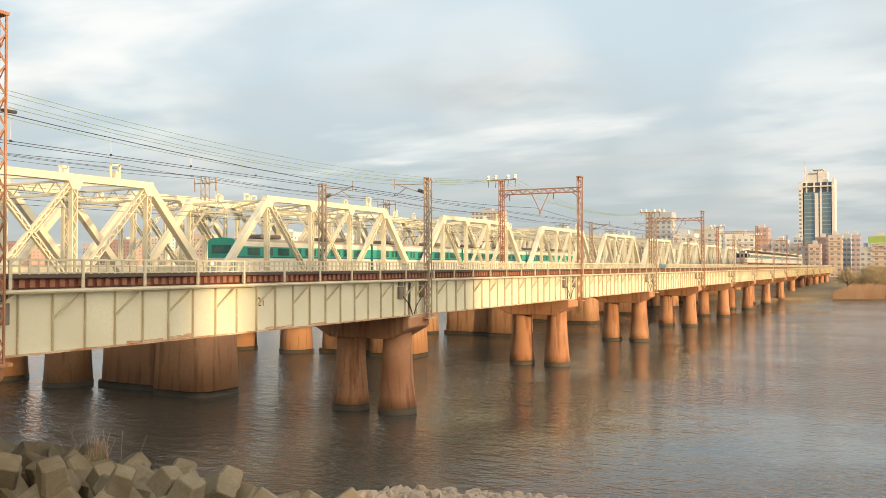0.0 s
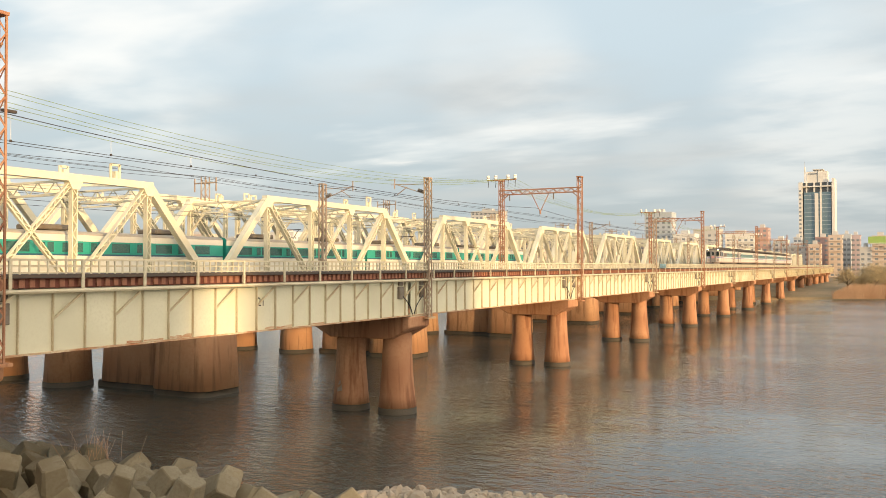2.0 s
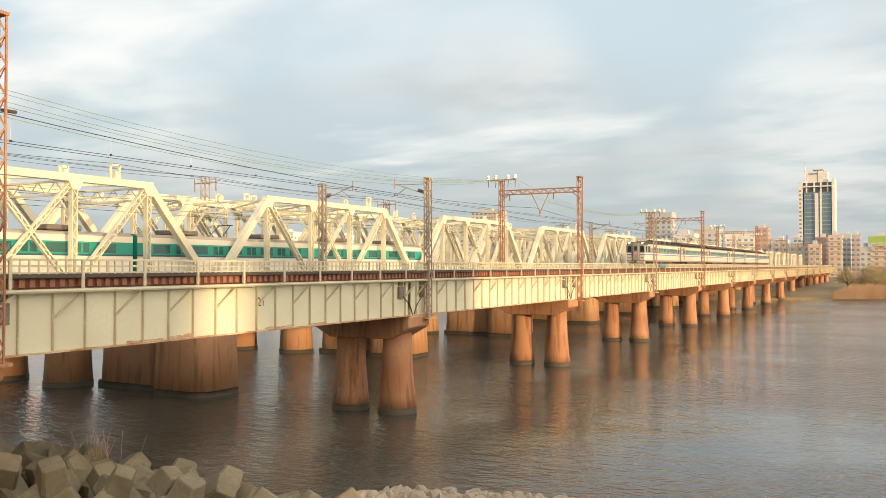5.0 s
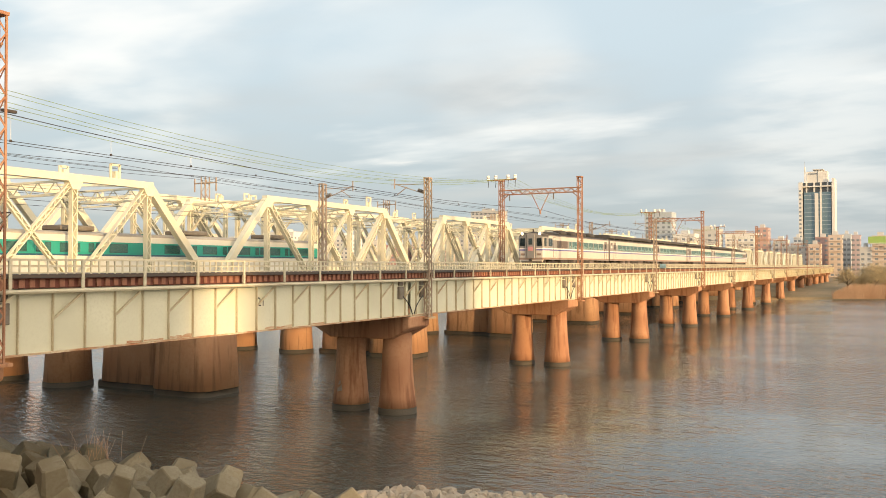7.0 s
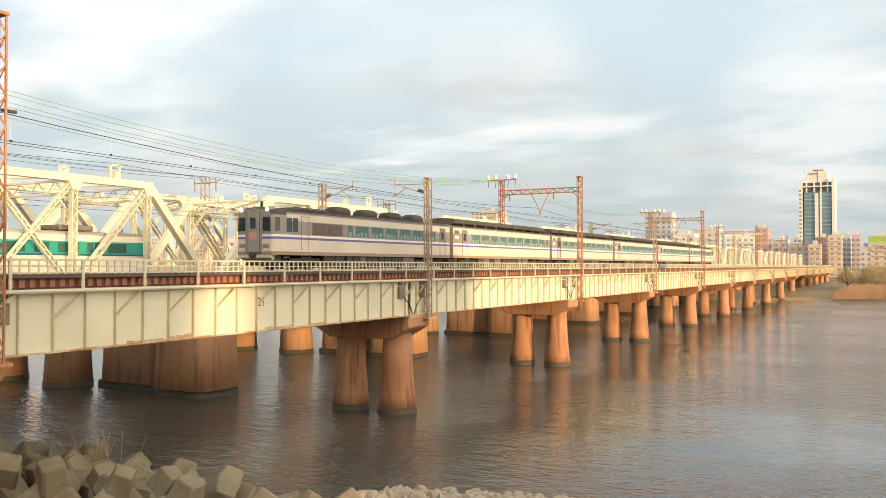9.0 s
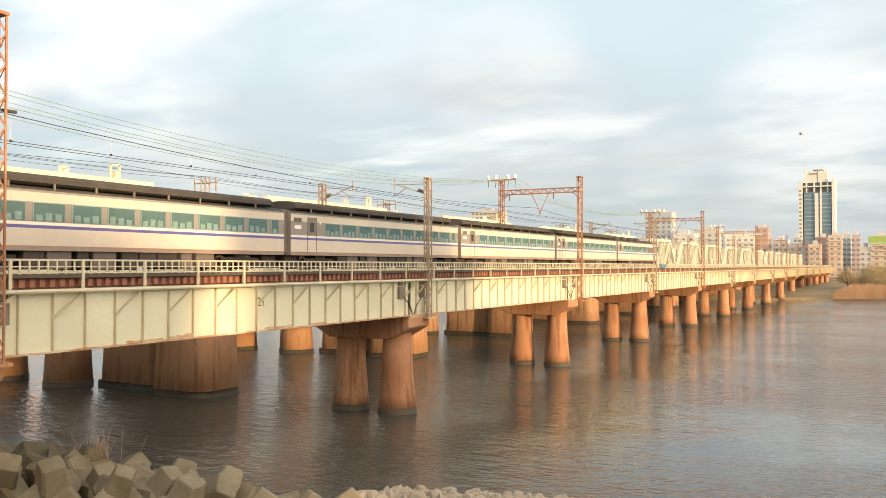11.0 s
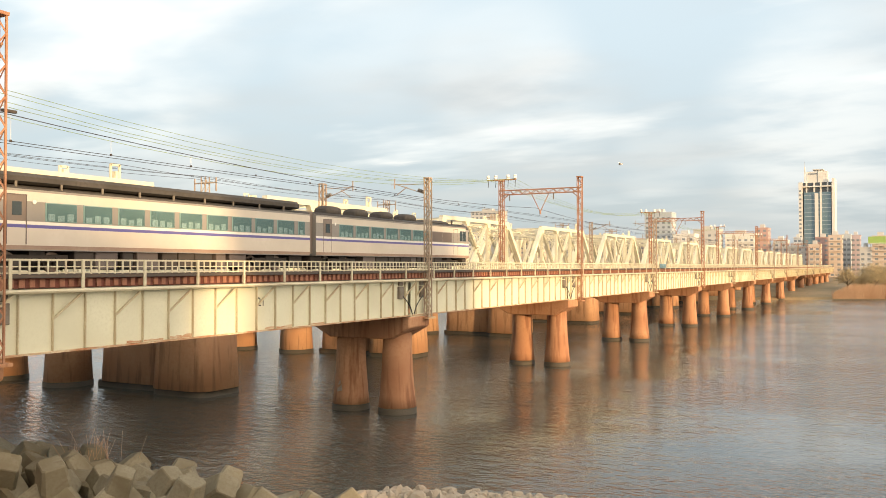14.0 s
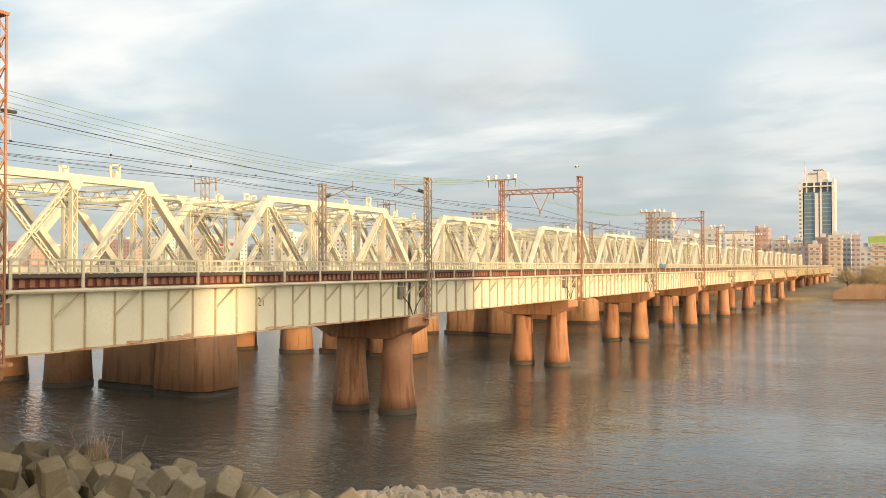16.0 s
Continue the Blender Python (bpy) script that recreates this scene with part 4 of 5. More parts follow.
        bm = BM(); box(bm, -0.05, 0.05, y0 + 0.55, y0 + 0.70, 3.55, 3.92); part("horn", bm, BLACK, t)
        for y, ln, half, top in ((y0 + 4.3, 1.9, 0.95, 3.74), (y0 + 8.0, 0.78, 0.60, 4.02), (y0 + 11.2, 0.78, 0.60, 4.02), (y0 + 14.4, 0.78, 0.60, 4.02), (y0 + 17.5, 0.78, 0.60, 4.02)):
            bm = BM()
            rings = []
            for e, sc, dz in ((-1.0, 0.72, 0.20), (-0.88, 0.92, 0.06), (-0.6, 1.0, 0.0), (0.6, 1.0, 0.0), (0.88, 0.92, 0.06), (1.0, 0.72, 0.20)):
                yy, w = y + ln * e, half * sc
                rings.append([(w * 0.8, yy, 3.48), (w * 0.98, yy, 3.56), (w, yy, top - 0.24 - dz * 0.3), (w * 0.84, yy, top - 0.08 - dz), (w * 0.45, yy, top - dz), (-w * 0.45, yy, top - dz), (-w * 0.84, yy, top - 0.08 - dz), (-w, yy, top - 0.24 - dz * 0.3), (-w * 0.98, yy, 3.56), (-w * 0.8, yy, 3.48)])
            loft(bm, rings, True)
            part("roof_cooler", bm, ROOFG, t, "rounded dark roof cooling unit")
    else:
        bm = BM()
        rings = []
        for yy, sc in ((y0 + 0.7, 0.86), (y0 + 1.3, 1.0), (y1 - 1.3, 1.0), (y1 - 0.7, 0.86)):
            rings.append([(1.14 * sc, yy, 3.52), (1.40 * sc, yy, 3.60), (1.41 * sc, yy, 3.80), (1.24 * sc, yy, 3.94), (0.8 * sc, yy, 4.0), (0, yy, 4.03), (-0.8 * sc, yy, 4.0), (-1.24 * sc, yy, 3.94), (-1.41 * sc, yy, 3.80), (-1.40 * sc, yy, 3.60), (-1.14 * sc, yy, 3.52)])
        loft(bm, rings)
        part("roof_radiator", bm, ROOFG, t, "long dark roof radiator")
        bm = BM(); box(bm, -0.03, 0.03, -0.05, 0.05, 3.36, 3.62); me = mesh_of("radiator_bracket", bm, BOXGREY)
        for i in range(9):
            for s in (-1, 1):
                part("radiator_bracket", me, None, t).location = (s * 1.36, y0 + 2 + i * 2.05, 0)
    return t


def mat_red():
    if "faded_red_board" not in bpy.data.materials:
        mat("faded_red_board", (0.55, 0.22, 0.22), 0.5, 0, (0.45, 0.3, 0.3), 0.5, 4, 12, 0)
    return bpy.data.materials["faded_red_board"]


cab_front = diesel_car("cab")
mid = diesel_car("mid")
CARS = [(cab_front, 0)] + [(mid if i == 1 else copy_thing(mid, pose(0, 0, 0)), 0) for i in range(1, 5)] + [(copy_thing(cab_front, pose(0, 0, 0, 0, 0, 180)), 180)]

# ---- commuter train ----
CARGLASS = glass_mat("sea_green_glass", (0.05, 0.13, 0.13), 0.25)
TLEN = 20.0


def commuter_car(front):
    t = thing("train_car", "emerald teal commuter train car with off-white bands", "train car", "commuter train cars")
    y0, y1 = -TLEN / 2 + 0.2, TLEN / 2 - 0.2
    lv = [(0.95, 0), (1.98, 1), (2.09, 2), (2.90, 0), (3.30, 4), (3.32, 4)]
    bm = BM(); shell(bm, y0, y1, 1.42, lv, [(1.32, 3.44), (1.0, 3.54), (0, 3.60)])
    part("body", bm, [CARWHITE, NAVY, TEAL, TEAL, PALEROOF, BLACK], t)
    bm = BM(); box(bm, -0.012, 0.012, -0.75, 0.75, -0.30, 0.30); me = mesh_of("window", bm, CARGLASS)
    bm = BM(); box(bm, -0.012, 0.012, -0.62, 0.62, -0.98, -0.03); box(bm, -0.012, 0.012, -0.62, 0.62, 0.09, 0.90)
    for f in bm.faces:
        f.material_index = 1 if f.calc_center_median().z > 0 else 0
    dm = mesh_of("door", bm, [CARWHITE, TEAL])
    bm = BM(); box(bm, -0.01, 0.01, -0.22, 0.22, -0.3, 0.3); dw = mesh_of("door_window", bm, CARGLASS)
    for s in (-1, 1):
        for i in range(5):
            part("window", me, None, t).location = (s * 1.425, -7.6 + 3.8 * i, 2.5)
        for i in range(4):
            d = part("door", dm, None, t); d.location = (s * 1.42, -5.7 + 3.8 * i, 2.0)
            for e in (-0.3, 0.3):
                part("door_window", dw, None, d).location = (s * 0.01, e, 0.5)
    for y in (-6.9, 6.9):
        bogie(t, y)
    underframe(t, 3)
    for y in (-4.8, 4.8):
        bm = BM(); box(bm, -0.95, 0.95, y - 1.3, y + 1.3, 3.6, 3.95)
        part("roof_cooler", bm, BOXGREY, t, "", 0.08)
    if front:
        bm = BM(); box(bm, -1.0, 1.0, y0 - 0.04, y0 + 0.02, 2.35, 3.0); part("windscreen", bm, CARGLASS, t)
        bm = BM(); box(bm, -1.35, 1.35, y0 - 0.03, y0 + 0.02, 0.98, 1.96); part("front_apron", bm, CARWHITE, t, "off-white lower front")
        for s in (-1, 1):
            bm = BM(); rod(bm, (s * 0.9, y0 - 0.05, 1.5), (s * 0.9, y0, 1.5), 0.12, n=10)
            part("headlamp", bm, HEADLAMP, t, "lit headlamp")
    else:
        bm = BM()
        for s in (-1, 1):
            bar(bm, (s * 0.7, -0.6, 3.7), (0.0 + s * 0.6, 0.3, 4.5), 0.05, 0.05)
        box(bm, -0.8, 0.8, 0.25, 0.4, 4.5, 4.58)
        part("pantograph", bm, BLACK, t)
    return t


com_front = commuter_car(True)
com_mid = commuter_car(False)
COMMUTER = [(com_front, 0), (com_mid, 0), (copy_thing(com_mid, pose(0, 0, 0)), 0), (copy_thing(com_front, pose(0, 0, 0, 0, 0, 180)), 180)]

# ---- foreground shore ----
def armour_block(rnd):
    """A four-legged concrete armour block with tapered, chamfered legs."""
    bm = BM()
    dirs = [Vector((0, 0, 1)), Vector((0.943, 0, -0.333)), Vector((-0.471, 0.816, -0.333)), Vector((-0.471, -0.816, -0.333))]
    for d in dirs:
        a = d.orthogonal().normalized()
        b = d.cross(a)
        rings = []
        for l, r in ((0.0, 0.86), (0.5, 0.86), (1.62, 0.66), (1.68, 0.60)):
            rings.append([d * l + (a * math.cos(q) + b * math.sin(q)) * r for q in (math.pi / 2 * (i // 2) + (0.13 if i % 2 else -0.13) for i in range(8))])
        loft(bm, rings)
    me = mesh_of("armour_block", bm, ARMOUR)
    return me


def shore():
    rnd = random.Random(11)
    me = armour_block(rnd)
    spots = [(-38.1, 26.8), (-36.2, 26.6), (-34.9, 27.0), (-36.9, 25.0), (-34.6, 25.2), (-32.3, 26.5), (-33.6, 23.9), (-32.2, 24.9), (-31.0, 23.2), (-30.3, 26.6), (-30.6, 24.9), (-29.4, 23.9), (-29.2, 22.2), (-28.2, 26.1),
             (-27.9, 24.4), (-27.2, 22.9), (-26.3, 24.6), (-26.2, 25.8), (-24.8, 25.3), (-25.1, 23.8), (-24.1, 26.2), (-23.3, 24.7), (-22.2, 25.1), (-21.4, 26.2), (-20.4, 26.6), (-18.9, 26.7), (-26.5, 27.7), (-31.6, 21.6), (-29.6, 20.4), (-27.2, 20.9), (-25.2, 21.9), (-23.0, 22.9)]
    for x, y in spots:
        ob = tagged(new("armour_block", me), "weathered grey-brown concrete armour block at the waterline", "armour block", "shore armour blocks")
        z = 0.1 + (27.5 - y) * 0.22 + rnd.uniform(-0.15, 0.15)
        if x > -23.2:
            z -= 0.35
        if (x, y) == (-26.5, 27.7):
            z = -0.75
        ob.matrix_basis = pose(x, y, z, rnd.uniform(0, 360), rnd.uniform(-60, 60), rnd.uniform(0, 360)) @ Matrix.Scale(rnd.uniform(0.66, 0.86), 4)
    stones = []
    for k in range(6):
        bm = BM(); bmesh.ops.create_icosphere(bm, subdivisions=2, radius=0.5)
        for _ in range(9):
            n = Vector((rnd.gauss(0, 1), rnd.gauss(0, 1), rnd.gauss(0, 1))).normalized()
            lim = rnd.uniform(0.28, 0.42)
            for v in bm.verts:
                d = v.co.dot(n)
                if d > lim:
                    v.co -= n * (d - lim)
        stones.append(mesh_of("rubble_stone", bm, STONE))
    for i in range(260):
        u = rnd.random()
        x = -19.5 + 8.4 * u
        edge = 29.9 + min(1.1, (x + 19.5) * 1.6) + max(0, x + 19.0) * 0.28
        y = edge + 0.35 - rnd.random() ** 1.3 * 2.2
        z = 0.06 + (edge - y) * 0.12 + rnd.uniform(-0.08, 0.10)
        s = rnd.uniform(0.35, 0.8)
        ob = tagged(new("rubble_stone", rnd.choice(stones)), "pale broken rubble stone at the water's edge", "stone", "shore rubble stones")
        ob.matrix_basis = pose(x, y, z, rnd.uniform(0, 360), rnd.uniform(0, 360), rnd.uniform(0, 360)) @ Matrix.Diagonal((s * rnd.uniform(0.8, 1.3), s, s * rnd.uniform(0.6, 0.9), 1))
    # dry weeds between the blocks
    bm = BM()
    for i in range(36):
        x, y = rnd.gauss(-31.6, 0.7), rnd.gauss(26.4, 0.5)
        h = rnd.uniform(0.8, 2.0)
        bar(bm, (x, y, 0.3), (x + rnd.gauss(0, 0.5), y + rnd.gauss(0, 0.4), 0.5 + h), 0.012, 0.012)
    tagged(part("dry_weeds", bm, REEDM), "dry brown weeds between armour blocks", "weeds", kind="stuff")


shore()


# ---- far bank ----
def far_bank():
    rnd = random.Random(4)
    bm = BM()
    for i in range(9000):
        x = rnd.uniform(-16, 60); y = rnd.uniform(262, 288) + 0.42 * (x + 16)
        edge = min(1, (x + 16) / 5)
        h = (rnd.uniform(2.8, 4.6)) * (0.5 + 0.5 * edge)
        w = rnd.uniform(0.05, 0.12)
        dx, dy = rnd.gauss(0, 0.35), rnd.gauss(0, 0.3)
        v = [bm.verts.new(c) for c in ((x - w, y, 0.4), (x + w, y, 0.4), (x + dx, y + dy, 0.4 + h))]
        bm.faces.new(v)
    tagged(part("reeds", bm, REEDM), "dense dry brown reeds along the far bank", "reeds", kind="stuff")

    def tree(h, seed):
        r = random.Random(seed)
        t = thing("tree", "bushy early-spring tree on the far river bank", "tree", "far bank trees")
        bm = BM()
        rod(bm, (0, 0, 0), (0.1, 0, h * 0.55), 0.28, 0.12, 8)
        tips = []
        for k in range(9):
            a = k * 2.4
            z = h * r.uniform(0.08, 0.5)
            q = Vector((math.cos(a) * h * 0.28, math.sin(a) * h * 0.28, z + h * r.uniform(0.15, 0.35)))
            rod(bm, (0.05, 0, z), q, 0.09, 0.03, 5)
            tips.append(q)
        tips.append(Vector((0.1, 0, h * 0.75)))
        part("trunk", bm, BARK, t)
        bm = BM()
        for c in tips:
            for _ in range(240):
                p = c + Vector((r.gauss(0, 1), r.gauss(0, 1), r.gauss(0, 1.0))) * h * 0.12
                s = r.uniform(0.09, 0.20)
                n = Vector((r.gauss(0, 1), r.gauss(0, 1), r.gauss(0, 1))).normalized()
                a = n.orthogonal().normalized() * s
                b = n.cross(a)
                bm.faces.new([bm.verts.new(p + e) for e in (a, b, -a, -b)])
        part("crown", bm, LEAF, t)
        return t

    kinds = [tree(h, i) for i, h in enumerate((7.5, 6.0, 8.5))]
    spots = []
    for i in range(34):
        spots.append((-13 + 2.4 * i + rnd.uniform(-1, 1), rnd.uniform(300, 318)))
    for i in range(60):
        spots.append((rnd.uniform(-13, 80), rnd.uniform(318, 355)))
    for i in range(40):
        spots.append((rnd.uniform(-260, -60), rnd.uniform(275, 340)))
    for i, (x, y) in enumerate(spots):
        if i < 3:
            kinds[i].matrix_basis = pose(x, y, 1.6, 0, 0, rnd.uniform(0, 360))
        else:
            copy_thing(kinds[i % 3], pose(x, y, 1.6, 0, 0, rnd.uniform(0, 360)))


far_bank()

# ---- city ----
# g, r, t and p carry distance haze in their paled base colour
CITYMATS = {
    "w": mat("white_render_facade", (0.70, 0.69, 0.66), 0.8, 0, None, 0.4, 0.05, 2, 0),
    "g": mat("hazed_grey_concrete_facade", (0.52, 0.52, 0.51), 0.8, 0, None, 0.4, 0.05, 2, 0),
    "r": mat("hazed_red_brown_tile_facade", (0.46, 0.31, 0.28), 0.8, 0, None, 0.4, 0.05, 2, 0),
    "t": mat("hazed_tan_tile_facade", (0.58, 0.49, 0.42), 0.8, 0, None, 0.4, 0.05, 2, 0),
    "p": mat("hazed_mauve_grey_facade", (0.48, 0.40, 0.42), 0.8, 0, None, 0.4, 0.05, 2, 0),
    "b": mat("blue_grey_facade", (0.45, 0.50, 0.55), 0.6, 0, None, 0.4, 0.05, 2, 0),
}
FARGLASS = mat("far_window_glass", (0.22, 0.25, 0.28), 0.25, 0, None, 0.4, 0.1, 2, 0)
WORDS = {"w": "white", "g": "grey", "r": "red-brown", "t": "tan", "p": "mauve-grey", "b": "blue-grey"}
BLOCKS = [
    (-160, -141, 600, 47, 'b'),
    (-131, -117, 560, 30, 'w'),
    (-124, -107, 590, 34, 'g'),
    (-105, -86, 600, 31, 'w'),
    (-87, -79, 610, 35, 'r'),
    (-77, -68, 620, 27, 'w'),
    (-66, -61, 640, 29, 'w'),
    (-69, -52, 600, 22, 'g'),
    (-52, -45, 590, 23, 't'),
    (-52, -43, 640, 29, 'r'),
    (-41, -33, 600, 29, 't'),
    (-34, -29, 620, 30, 'b'),
    (-30, -24, 640, 30, 'p'),
    (-23, -16, 600, 21, 'g'),
    (-16, -6, 600, 28, 't'),
    (-751, -714, 520, 38, 'r'),
    (-743, -696, 540, 33, 'w'),
    (-693, -662, 560, 35, 't'),
    (-610, -585, 520, 37, 'r'),
    (-603, -566, 540, 39, 'w'),
    (-581, -569, 560, 33, 'g'),
    (-566, -532, 560, 42, 't'),
    (-519, -501, 560, 37, 'w'),
    (-516, -487, 580, 31, 'g'),
    (-464, -440, 560, 38, 'w'),
    (-469, -444, 600, 33, 't'),
    (-413, -382, 560, 34, 'w'),
    (-399, -378, 590, 31, 'w'),
    (-382, -356, 600, 27, 'r'),
    (-351, -319, 600, 29, 't'),
    (-325, -306, 620, 36, 'g'),
    (-317, -290, 640, 55, 'g'),
    (-279, -245, 620, 37, 't'),
    (-251, -215, 640, 34, 'w'),
    (-217, -176, 660, 31, 't'),
]
bmw = BM(); box(bmw, -0.9, 0.9, -0.05, 0.06, -0.7, 0.7)
WINDOW = mesh_of("window", bmw, FARGLASS)


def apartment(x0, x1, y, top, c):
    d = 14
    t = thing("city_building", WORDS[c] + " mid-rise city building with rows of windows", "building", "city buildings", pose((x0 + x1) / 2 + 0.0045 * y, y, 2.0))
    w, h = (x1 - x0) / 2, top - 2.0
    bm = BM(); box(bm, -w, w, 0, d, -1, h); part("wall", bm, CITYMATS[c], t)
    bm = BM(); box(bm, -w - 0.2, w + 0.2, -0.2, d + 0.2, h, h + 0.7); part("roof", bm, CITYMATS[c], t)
    bm = BM(); box(bm, -w * 0.4, w * 0.3, d * 0.3, d * 0.7, h + 0.7, h + 3.0); part("roof_hut", bm, CITYMATS["g"], t)
    floors = max(1, int(h / 3.3))
    cols = max(2, int(2 * w / 3.6))
    low = max(0, floors - (5 if x0 < -160 else 8))
    for f in range(low, floors):
        z = 3.3 * f + 1.9
        for i in range(cols):
            part("window", WINDOW, None, t).location = (-w + 2 * w * (i + 0.5) / cols, -0.02, z)
        if c in "wt":
            bm = BM(); box(bm, -w + 0.3, w - 0.3, -1.1, 0, z - 1.5, z - 0.6); part("balcony", bm, CITYMATS[c], t)
    for i in range(3):
        for f in range(low, floors):
            ob = part("window", WINDOW, None, t); ob.location = (w + 0.02, 2.5 + 4.5 * i, 3.3 * f + 1.9); ob.rotation_euler = (0, 0, radians(90))


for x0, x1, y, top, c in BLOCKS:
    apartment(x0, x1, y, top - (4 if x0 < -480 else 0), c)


def tower():
    t = thing("glass_tower", "tall blue glass office tower with white side fins", "skyscraper", "", pose(-60.0, 800, 2.0))
    W = 13.9
    W2 = CITYMATS["w"]
    bm = BM(); box(bm, -W + 3.6, W - 2.6, 0.6, 26, 0, 71.5); part("core", bm, mat("blue_curtain_wall", (0.16, 0.24, 0.29), 0.2, 0.2, (0.12, 0.19, 0.24), 0.6, 0.05, 1, 0), t, "blue reflecting curtain wall")
    for a, b, z, y0 in ((-W - 0.5, -W + 2.6, 80.4, -0.6), (W - 2.0, W + 0.3, 83, -0.6), (-1.6, 1.3, 70.5, -0.4), (2.5, 3.9, 72, -0.4)):
        bm = BM(); box(bm, a, b, y0, 26, 0, z); part("fin", bm, W2, t, "white vertical fin")
    bm = BM(); box(bm, -W + 2.7, W - 2.1, 2.5, 25, 71.5, 80.0); part("belt", bm, mat("dark_belt_glass", (0.10, 0.115, 0.13), 0.3), t, "dark recessed belt")
    bm = BM(); box(bm, -W + 2.6, W - 2.0, -0.2, 25.5, 76.0, 77.0); part("slab", bm, W2, t)
    for x in (-8.2, -2.0, 3.2, 8.6):
        bm = BM(); box(bm, x - 0.6, x + 0.6, 1.2, 2.5, 71.5, 80.0); part("column", bm, W2, t)
    bm = BM(); box(bm, -8.2, 8.6, 2, 22, 80.0, 89.6); part("crown", bm, W2, t, "white plain crown block")
    bm = BM(); box(bm, -7.0, 0.5, 1.9, 2.0, 87.0, 88.2); part("lettering_bar", bm, FARGLASS, t, "dark lettering bar on the crown")
    bm = BM(); box(bm, 0.2, 1.0, 1.85, 2.0, 80.0, 89.6); part("crown_joint", bm, FARGLASS, t)
    bm = BM(); box(bm, -2, 4, 5, 18, 89.6, 91.0); box(bm, -3.4, 5.4, 3.5, 20, 91.0, 91.7); part("helipad", bm, CITYMATS["g"], t)
    bm = BM(); box(bm, -9.9, -8.9, 1, 3, 80.0, 93.5); rod(bm, (-9.4, 2, 93.5), (-9.4, 2, 99), 0.25, 0.1, 6); part("antenna", bm, W2, t)
    for i in range(19):
        bm = BM() if i == 0 else None
        if bm:
            box(bm, -0.9, 0.9, -0.05, 0.05, -0.8, 0.8); me = mesh_of("window", bm, FARGLASS)
        part("window", me, None, t).location = (-W + 0.8, -0.64, 8 + 3.6 * i)
    bm = BM()
    for i in range(18):
        box(bm, -W + 3.7, W - 2.5, 0.5, 0.6, 6 + 3.7 * i, 6.25 + 3.7 * i)
    part("spandrels", bm, CITYMATS["b"], t)


tower()


def board(name, label, x0, x1, y, z0, z1, base, stripes):
    t = thing(name, label, "sign", "", pose((x0 + x1) / 2, y, z0))
    w, h = (x1 - x0) / 2, z1 - z0
    bm = BM(); box(bm, -w, w, -0.3, 0.3, 0, h); part("panel", bm, base, t)
    for u0, u1, m in stripes:
        bm = BM(); box(bm, -w * 0.98, w * 0.98, -0.42, -0.3, h * u0, h * u1); part("stripe", bm, m, t)
    for x in (-w * 0.7, w * 0.7):
        bm = BM(); box(bm, x - 0.2, x + 0.2, 0.3, 0.7, -4.0, h * 0.8); part("support", bm, MASTGREY, t)


SIGNRED = mat("red_sign_paint", (0.55, 0.07, 0.06), 0.5, 0, None, 0.3, 0.2, 2, 0)
SIGNGREEN = mat("green_sign_paint", (0.30, 0.45, 0.12), 0.5, 0, None, 0.3, 0.2, 2, 0)
board("rooftop_sign", "red and white rooftop sign board", -516.7, -499.4, 558.5, 24.1, 30.5, CITYMATS["w"], ((0.1, 0.35, SIGNRED), (0.6, 0.9, SIGNRED)))
board("rooftop_sign", "yellow-green rooftop sign board", -15.4, -5.6, 599.0, 23.4, 28.1, SIGNGREEN, ((0.05, 0.15, CITYMATS["w"]),))


def tarp():
    bm = BM()
    n = 8
    r = [[bm.verts.new((0.05 * math.sin(i * 1.7 + j), 3.4 * i / n, 0.55 * j / 2)) for i in range(n + 1)] for j in range(3)]
    for a, b in zip(r, r[1:]):
        for i in range(n):
            bm.faces.new((a[i], a[i + 1], b[i + 1], b[i]))
    bmesh.ops.solidify(bm, geom=bm.faces[:], thickness=0.03)
    ob = tagged(part("tarpaulin", bm, TARP), "blue tarpaulin hung over the bridge railing", "tarpaulin")
    ob.matrix_basis = pose(G + 0.44, 112.8, DECK + 0.02)


tarp()



def gull():
    t = thing("gull", "small grey-white gull in flight", "bird")
    bm = BM()
    loft(bm, [[(r * math.cos(a), y, r * math.sin(a)) for a in (2 * math.pi * i / 8 for i in range(8))] for y, r in ((-0.22, 0.015), (-0.15, 0.05), (0.0, 0.07), (0.14, 0.04), (0.26, 0.012))], True)
    part("body", bm, FEATHER, t)
    for s in (-1, 1):
        bm = BM()
        loft(bm, [[(s * x, y0, z), (s * x, y1, z), (s * x, y1, z + 0.02), (s * x, y0, z + 0.02)] for x, y0, y1, z in ((0.04, -0.08, 0.10, 0.02), (0.28, -0.09, 0.08, 0.14), (0.55, 0.0, 0.08, 0.10))])
        part("wing", bm, FEATHER, t)
    return t


GULL = gull()


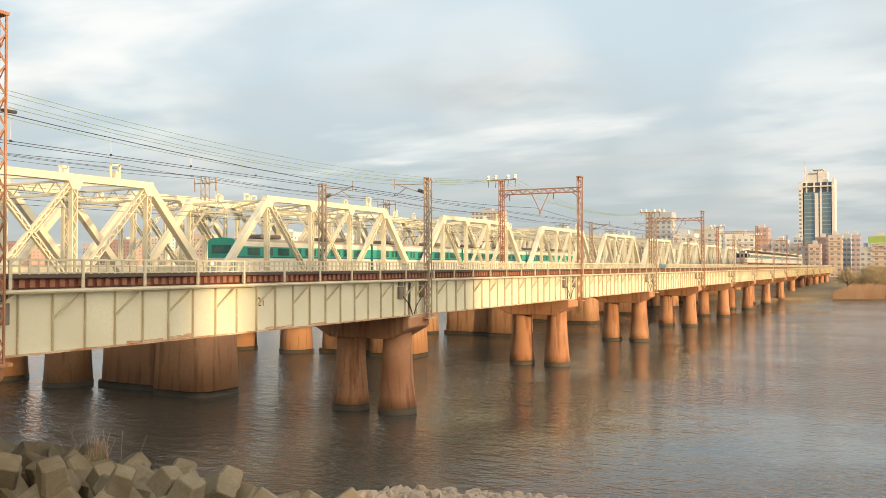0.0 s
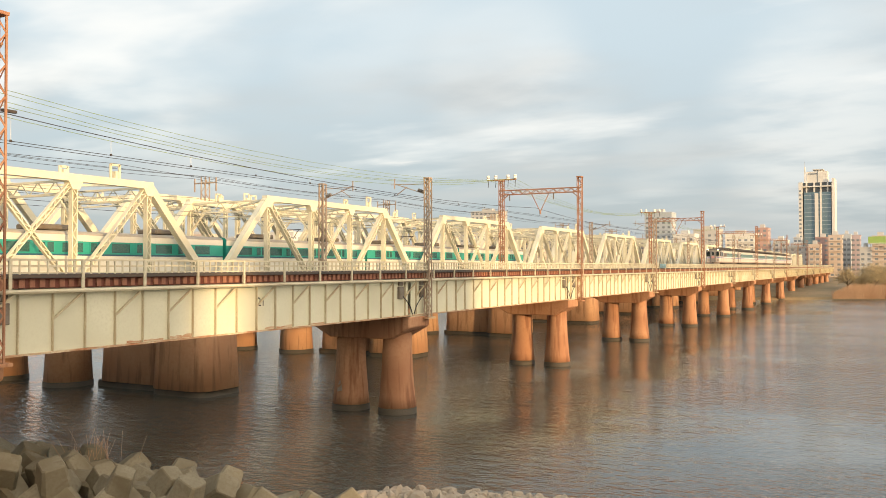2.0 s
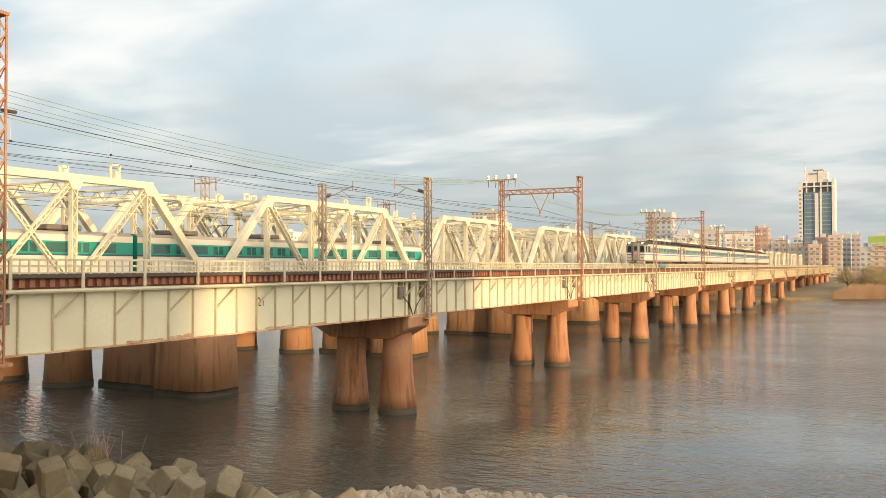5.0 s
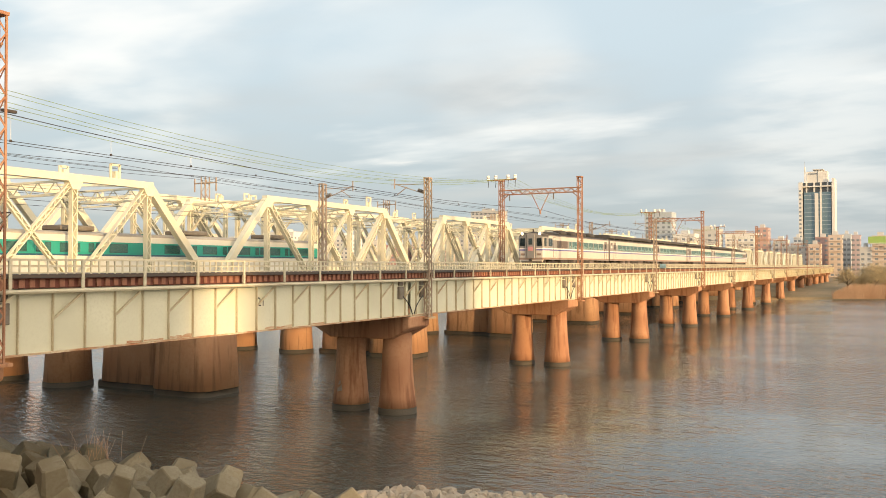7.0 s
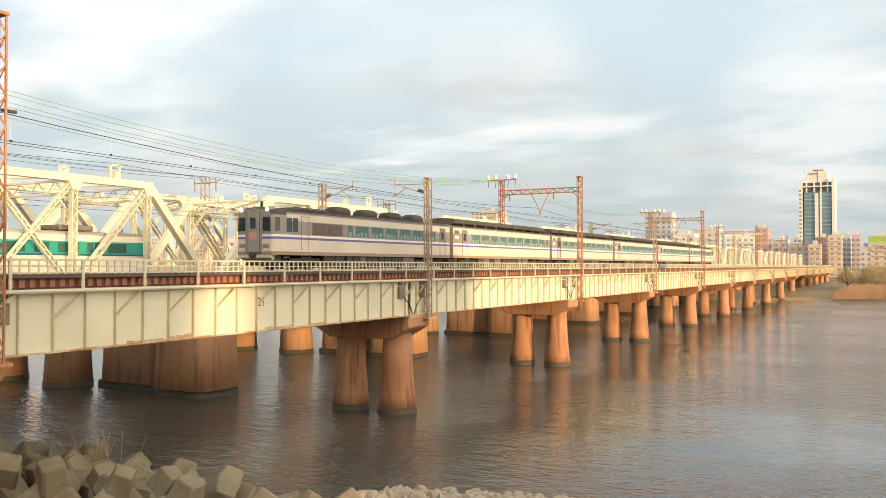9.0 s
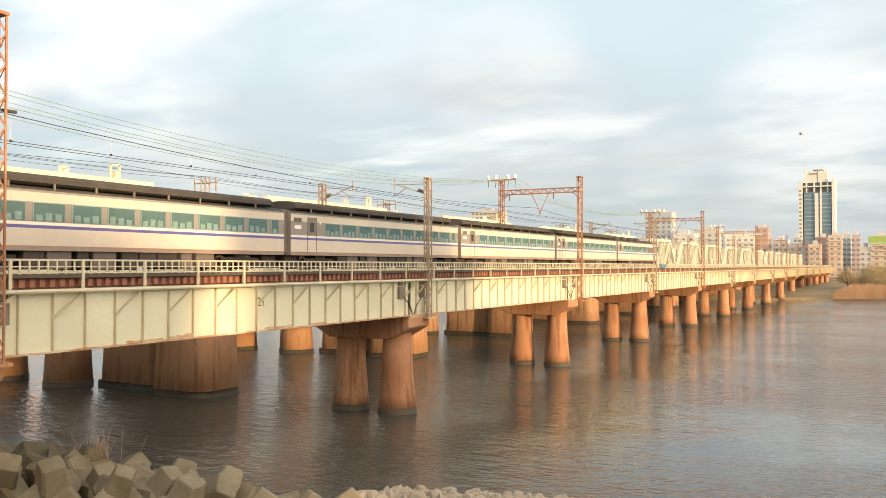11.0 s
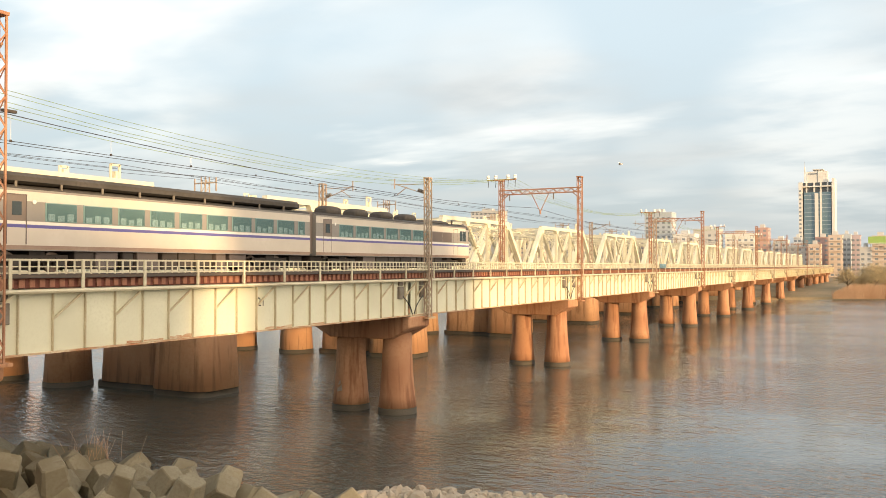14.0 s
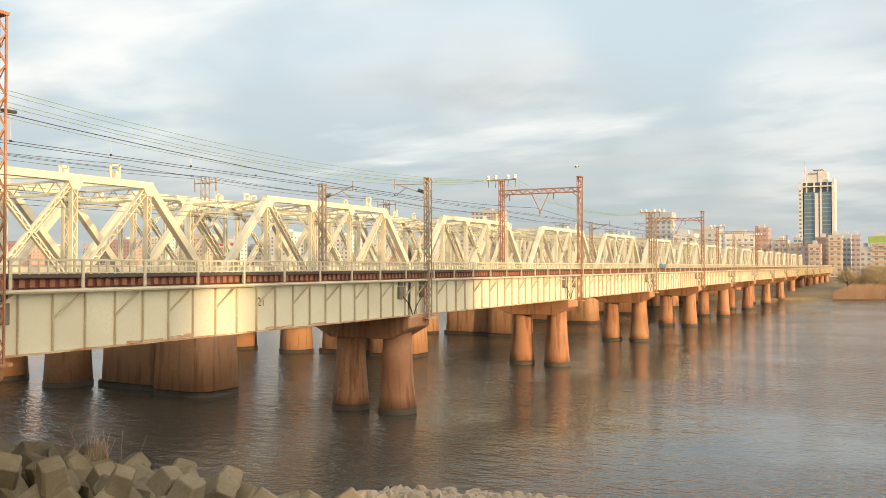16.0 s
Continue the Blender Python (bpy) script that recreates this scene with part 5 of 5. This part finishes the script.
# ---- unseen blocks added behind the viewpoint to shade the near end of the bridge ----
def shade_block(x0, x1, y0, y1, z):
    t = thing("riverside_block", "plain grey unseen block behind the viewpoint, added to cast shade", "building", "riverside blocks", pose(x0, y0, 0))
    bm = BM(); box(bm, 0, x1 - x0, 0, y1 - y0, 0, z); part("wall", bm, CITYMATS["g"], t)
    bm = BM(); box(bm, -0.3, x1 - x0 + 0.3, -0.3, y1 - y0 + 0.3, z, z + 0.6); part("roof", bm, CITYMATS["g"], t)


SHADE = [(60, 78, 0.2, 19.0, 24.0), (60, 76, -75, -8.8, 22.2)]
for s in SHADE:
    shade_block(*s)

for k, s in enumerate(spans[:4]):
    planks(s, 72)
for s in spans[4:]:
    bm = BM()
    for i in range(72):
        y = SPAN * (i + 0.5) / 72
        box(bm, 0.10, 0.16, y - 0.11, y + 0.11, 2.46, 2.76)
    far_planks = mesh_of("plank_ends", bm, TIMBER)
    break
for s in spans[4:]:
    tagged(part("plank_ends", far_planks, None, s), kind="stuff")


def motions():
    nose = [(0.0, 207.0), (1.5, 180.6), (3.5, 143.8), (6.5, 87.2), (7.5, 67.8), (9.0, 36.9), (12.5, -35.0), (14.5, -76.2), (15.5, -97.0), (16.0, -107.4)]
    for i, (ob, turn) in enumerate(CARS):
        walk(ob, [(t, pose(TRACK, y + BL / 2 + CAR * i, RAIL, 0, 0, turn)) for t, y in nose])
    head = [(0.0, 51.3), (1.5, 35.4), (7.5, -22.4), (9.0, -37.6), (16.0, -109.0)]
    for i, (ob, turn) in enumerate(COMMUTER):
        walk(ob, [(t, pose(-47.4, y + TLEN / 2 + TLEN * i, 8.45, 0, 0, turn)) for t, y in head])
    walk(GULL, [(0.0, pose(100, 85, 45, 0, 0, 80)), (11.3, pose(-8.89, 80.00, 20.97, 0, 0, 80)), (12.5, pose(-15.19, 80.00, 20.35, 0, 0, 80)), (14.5, pose(-25.41, 80.00, 19.37, 0, 0, 80)), (15.6, pose(-27.65, 79.9, 19.45, 0, 0, 80)), (16.0, pose(-27.65, 79.9, 19.45, 0, 0, 80))])


motions()
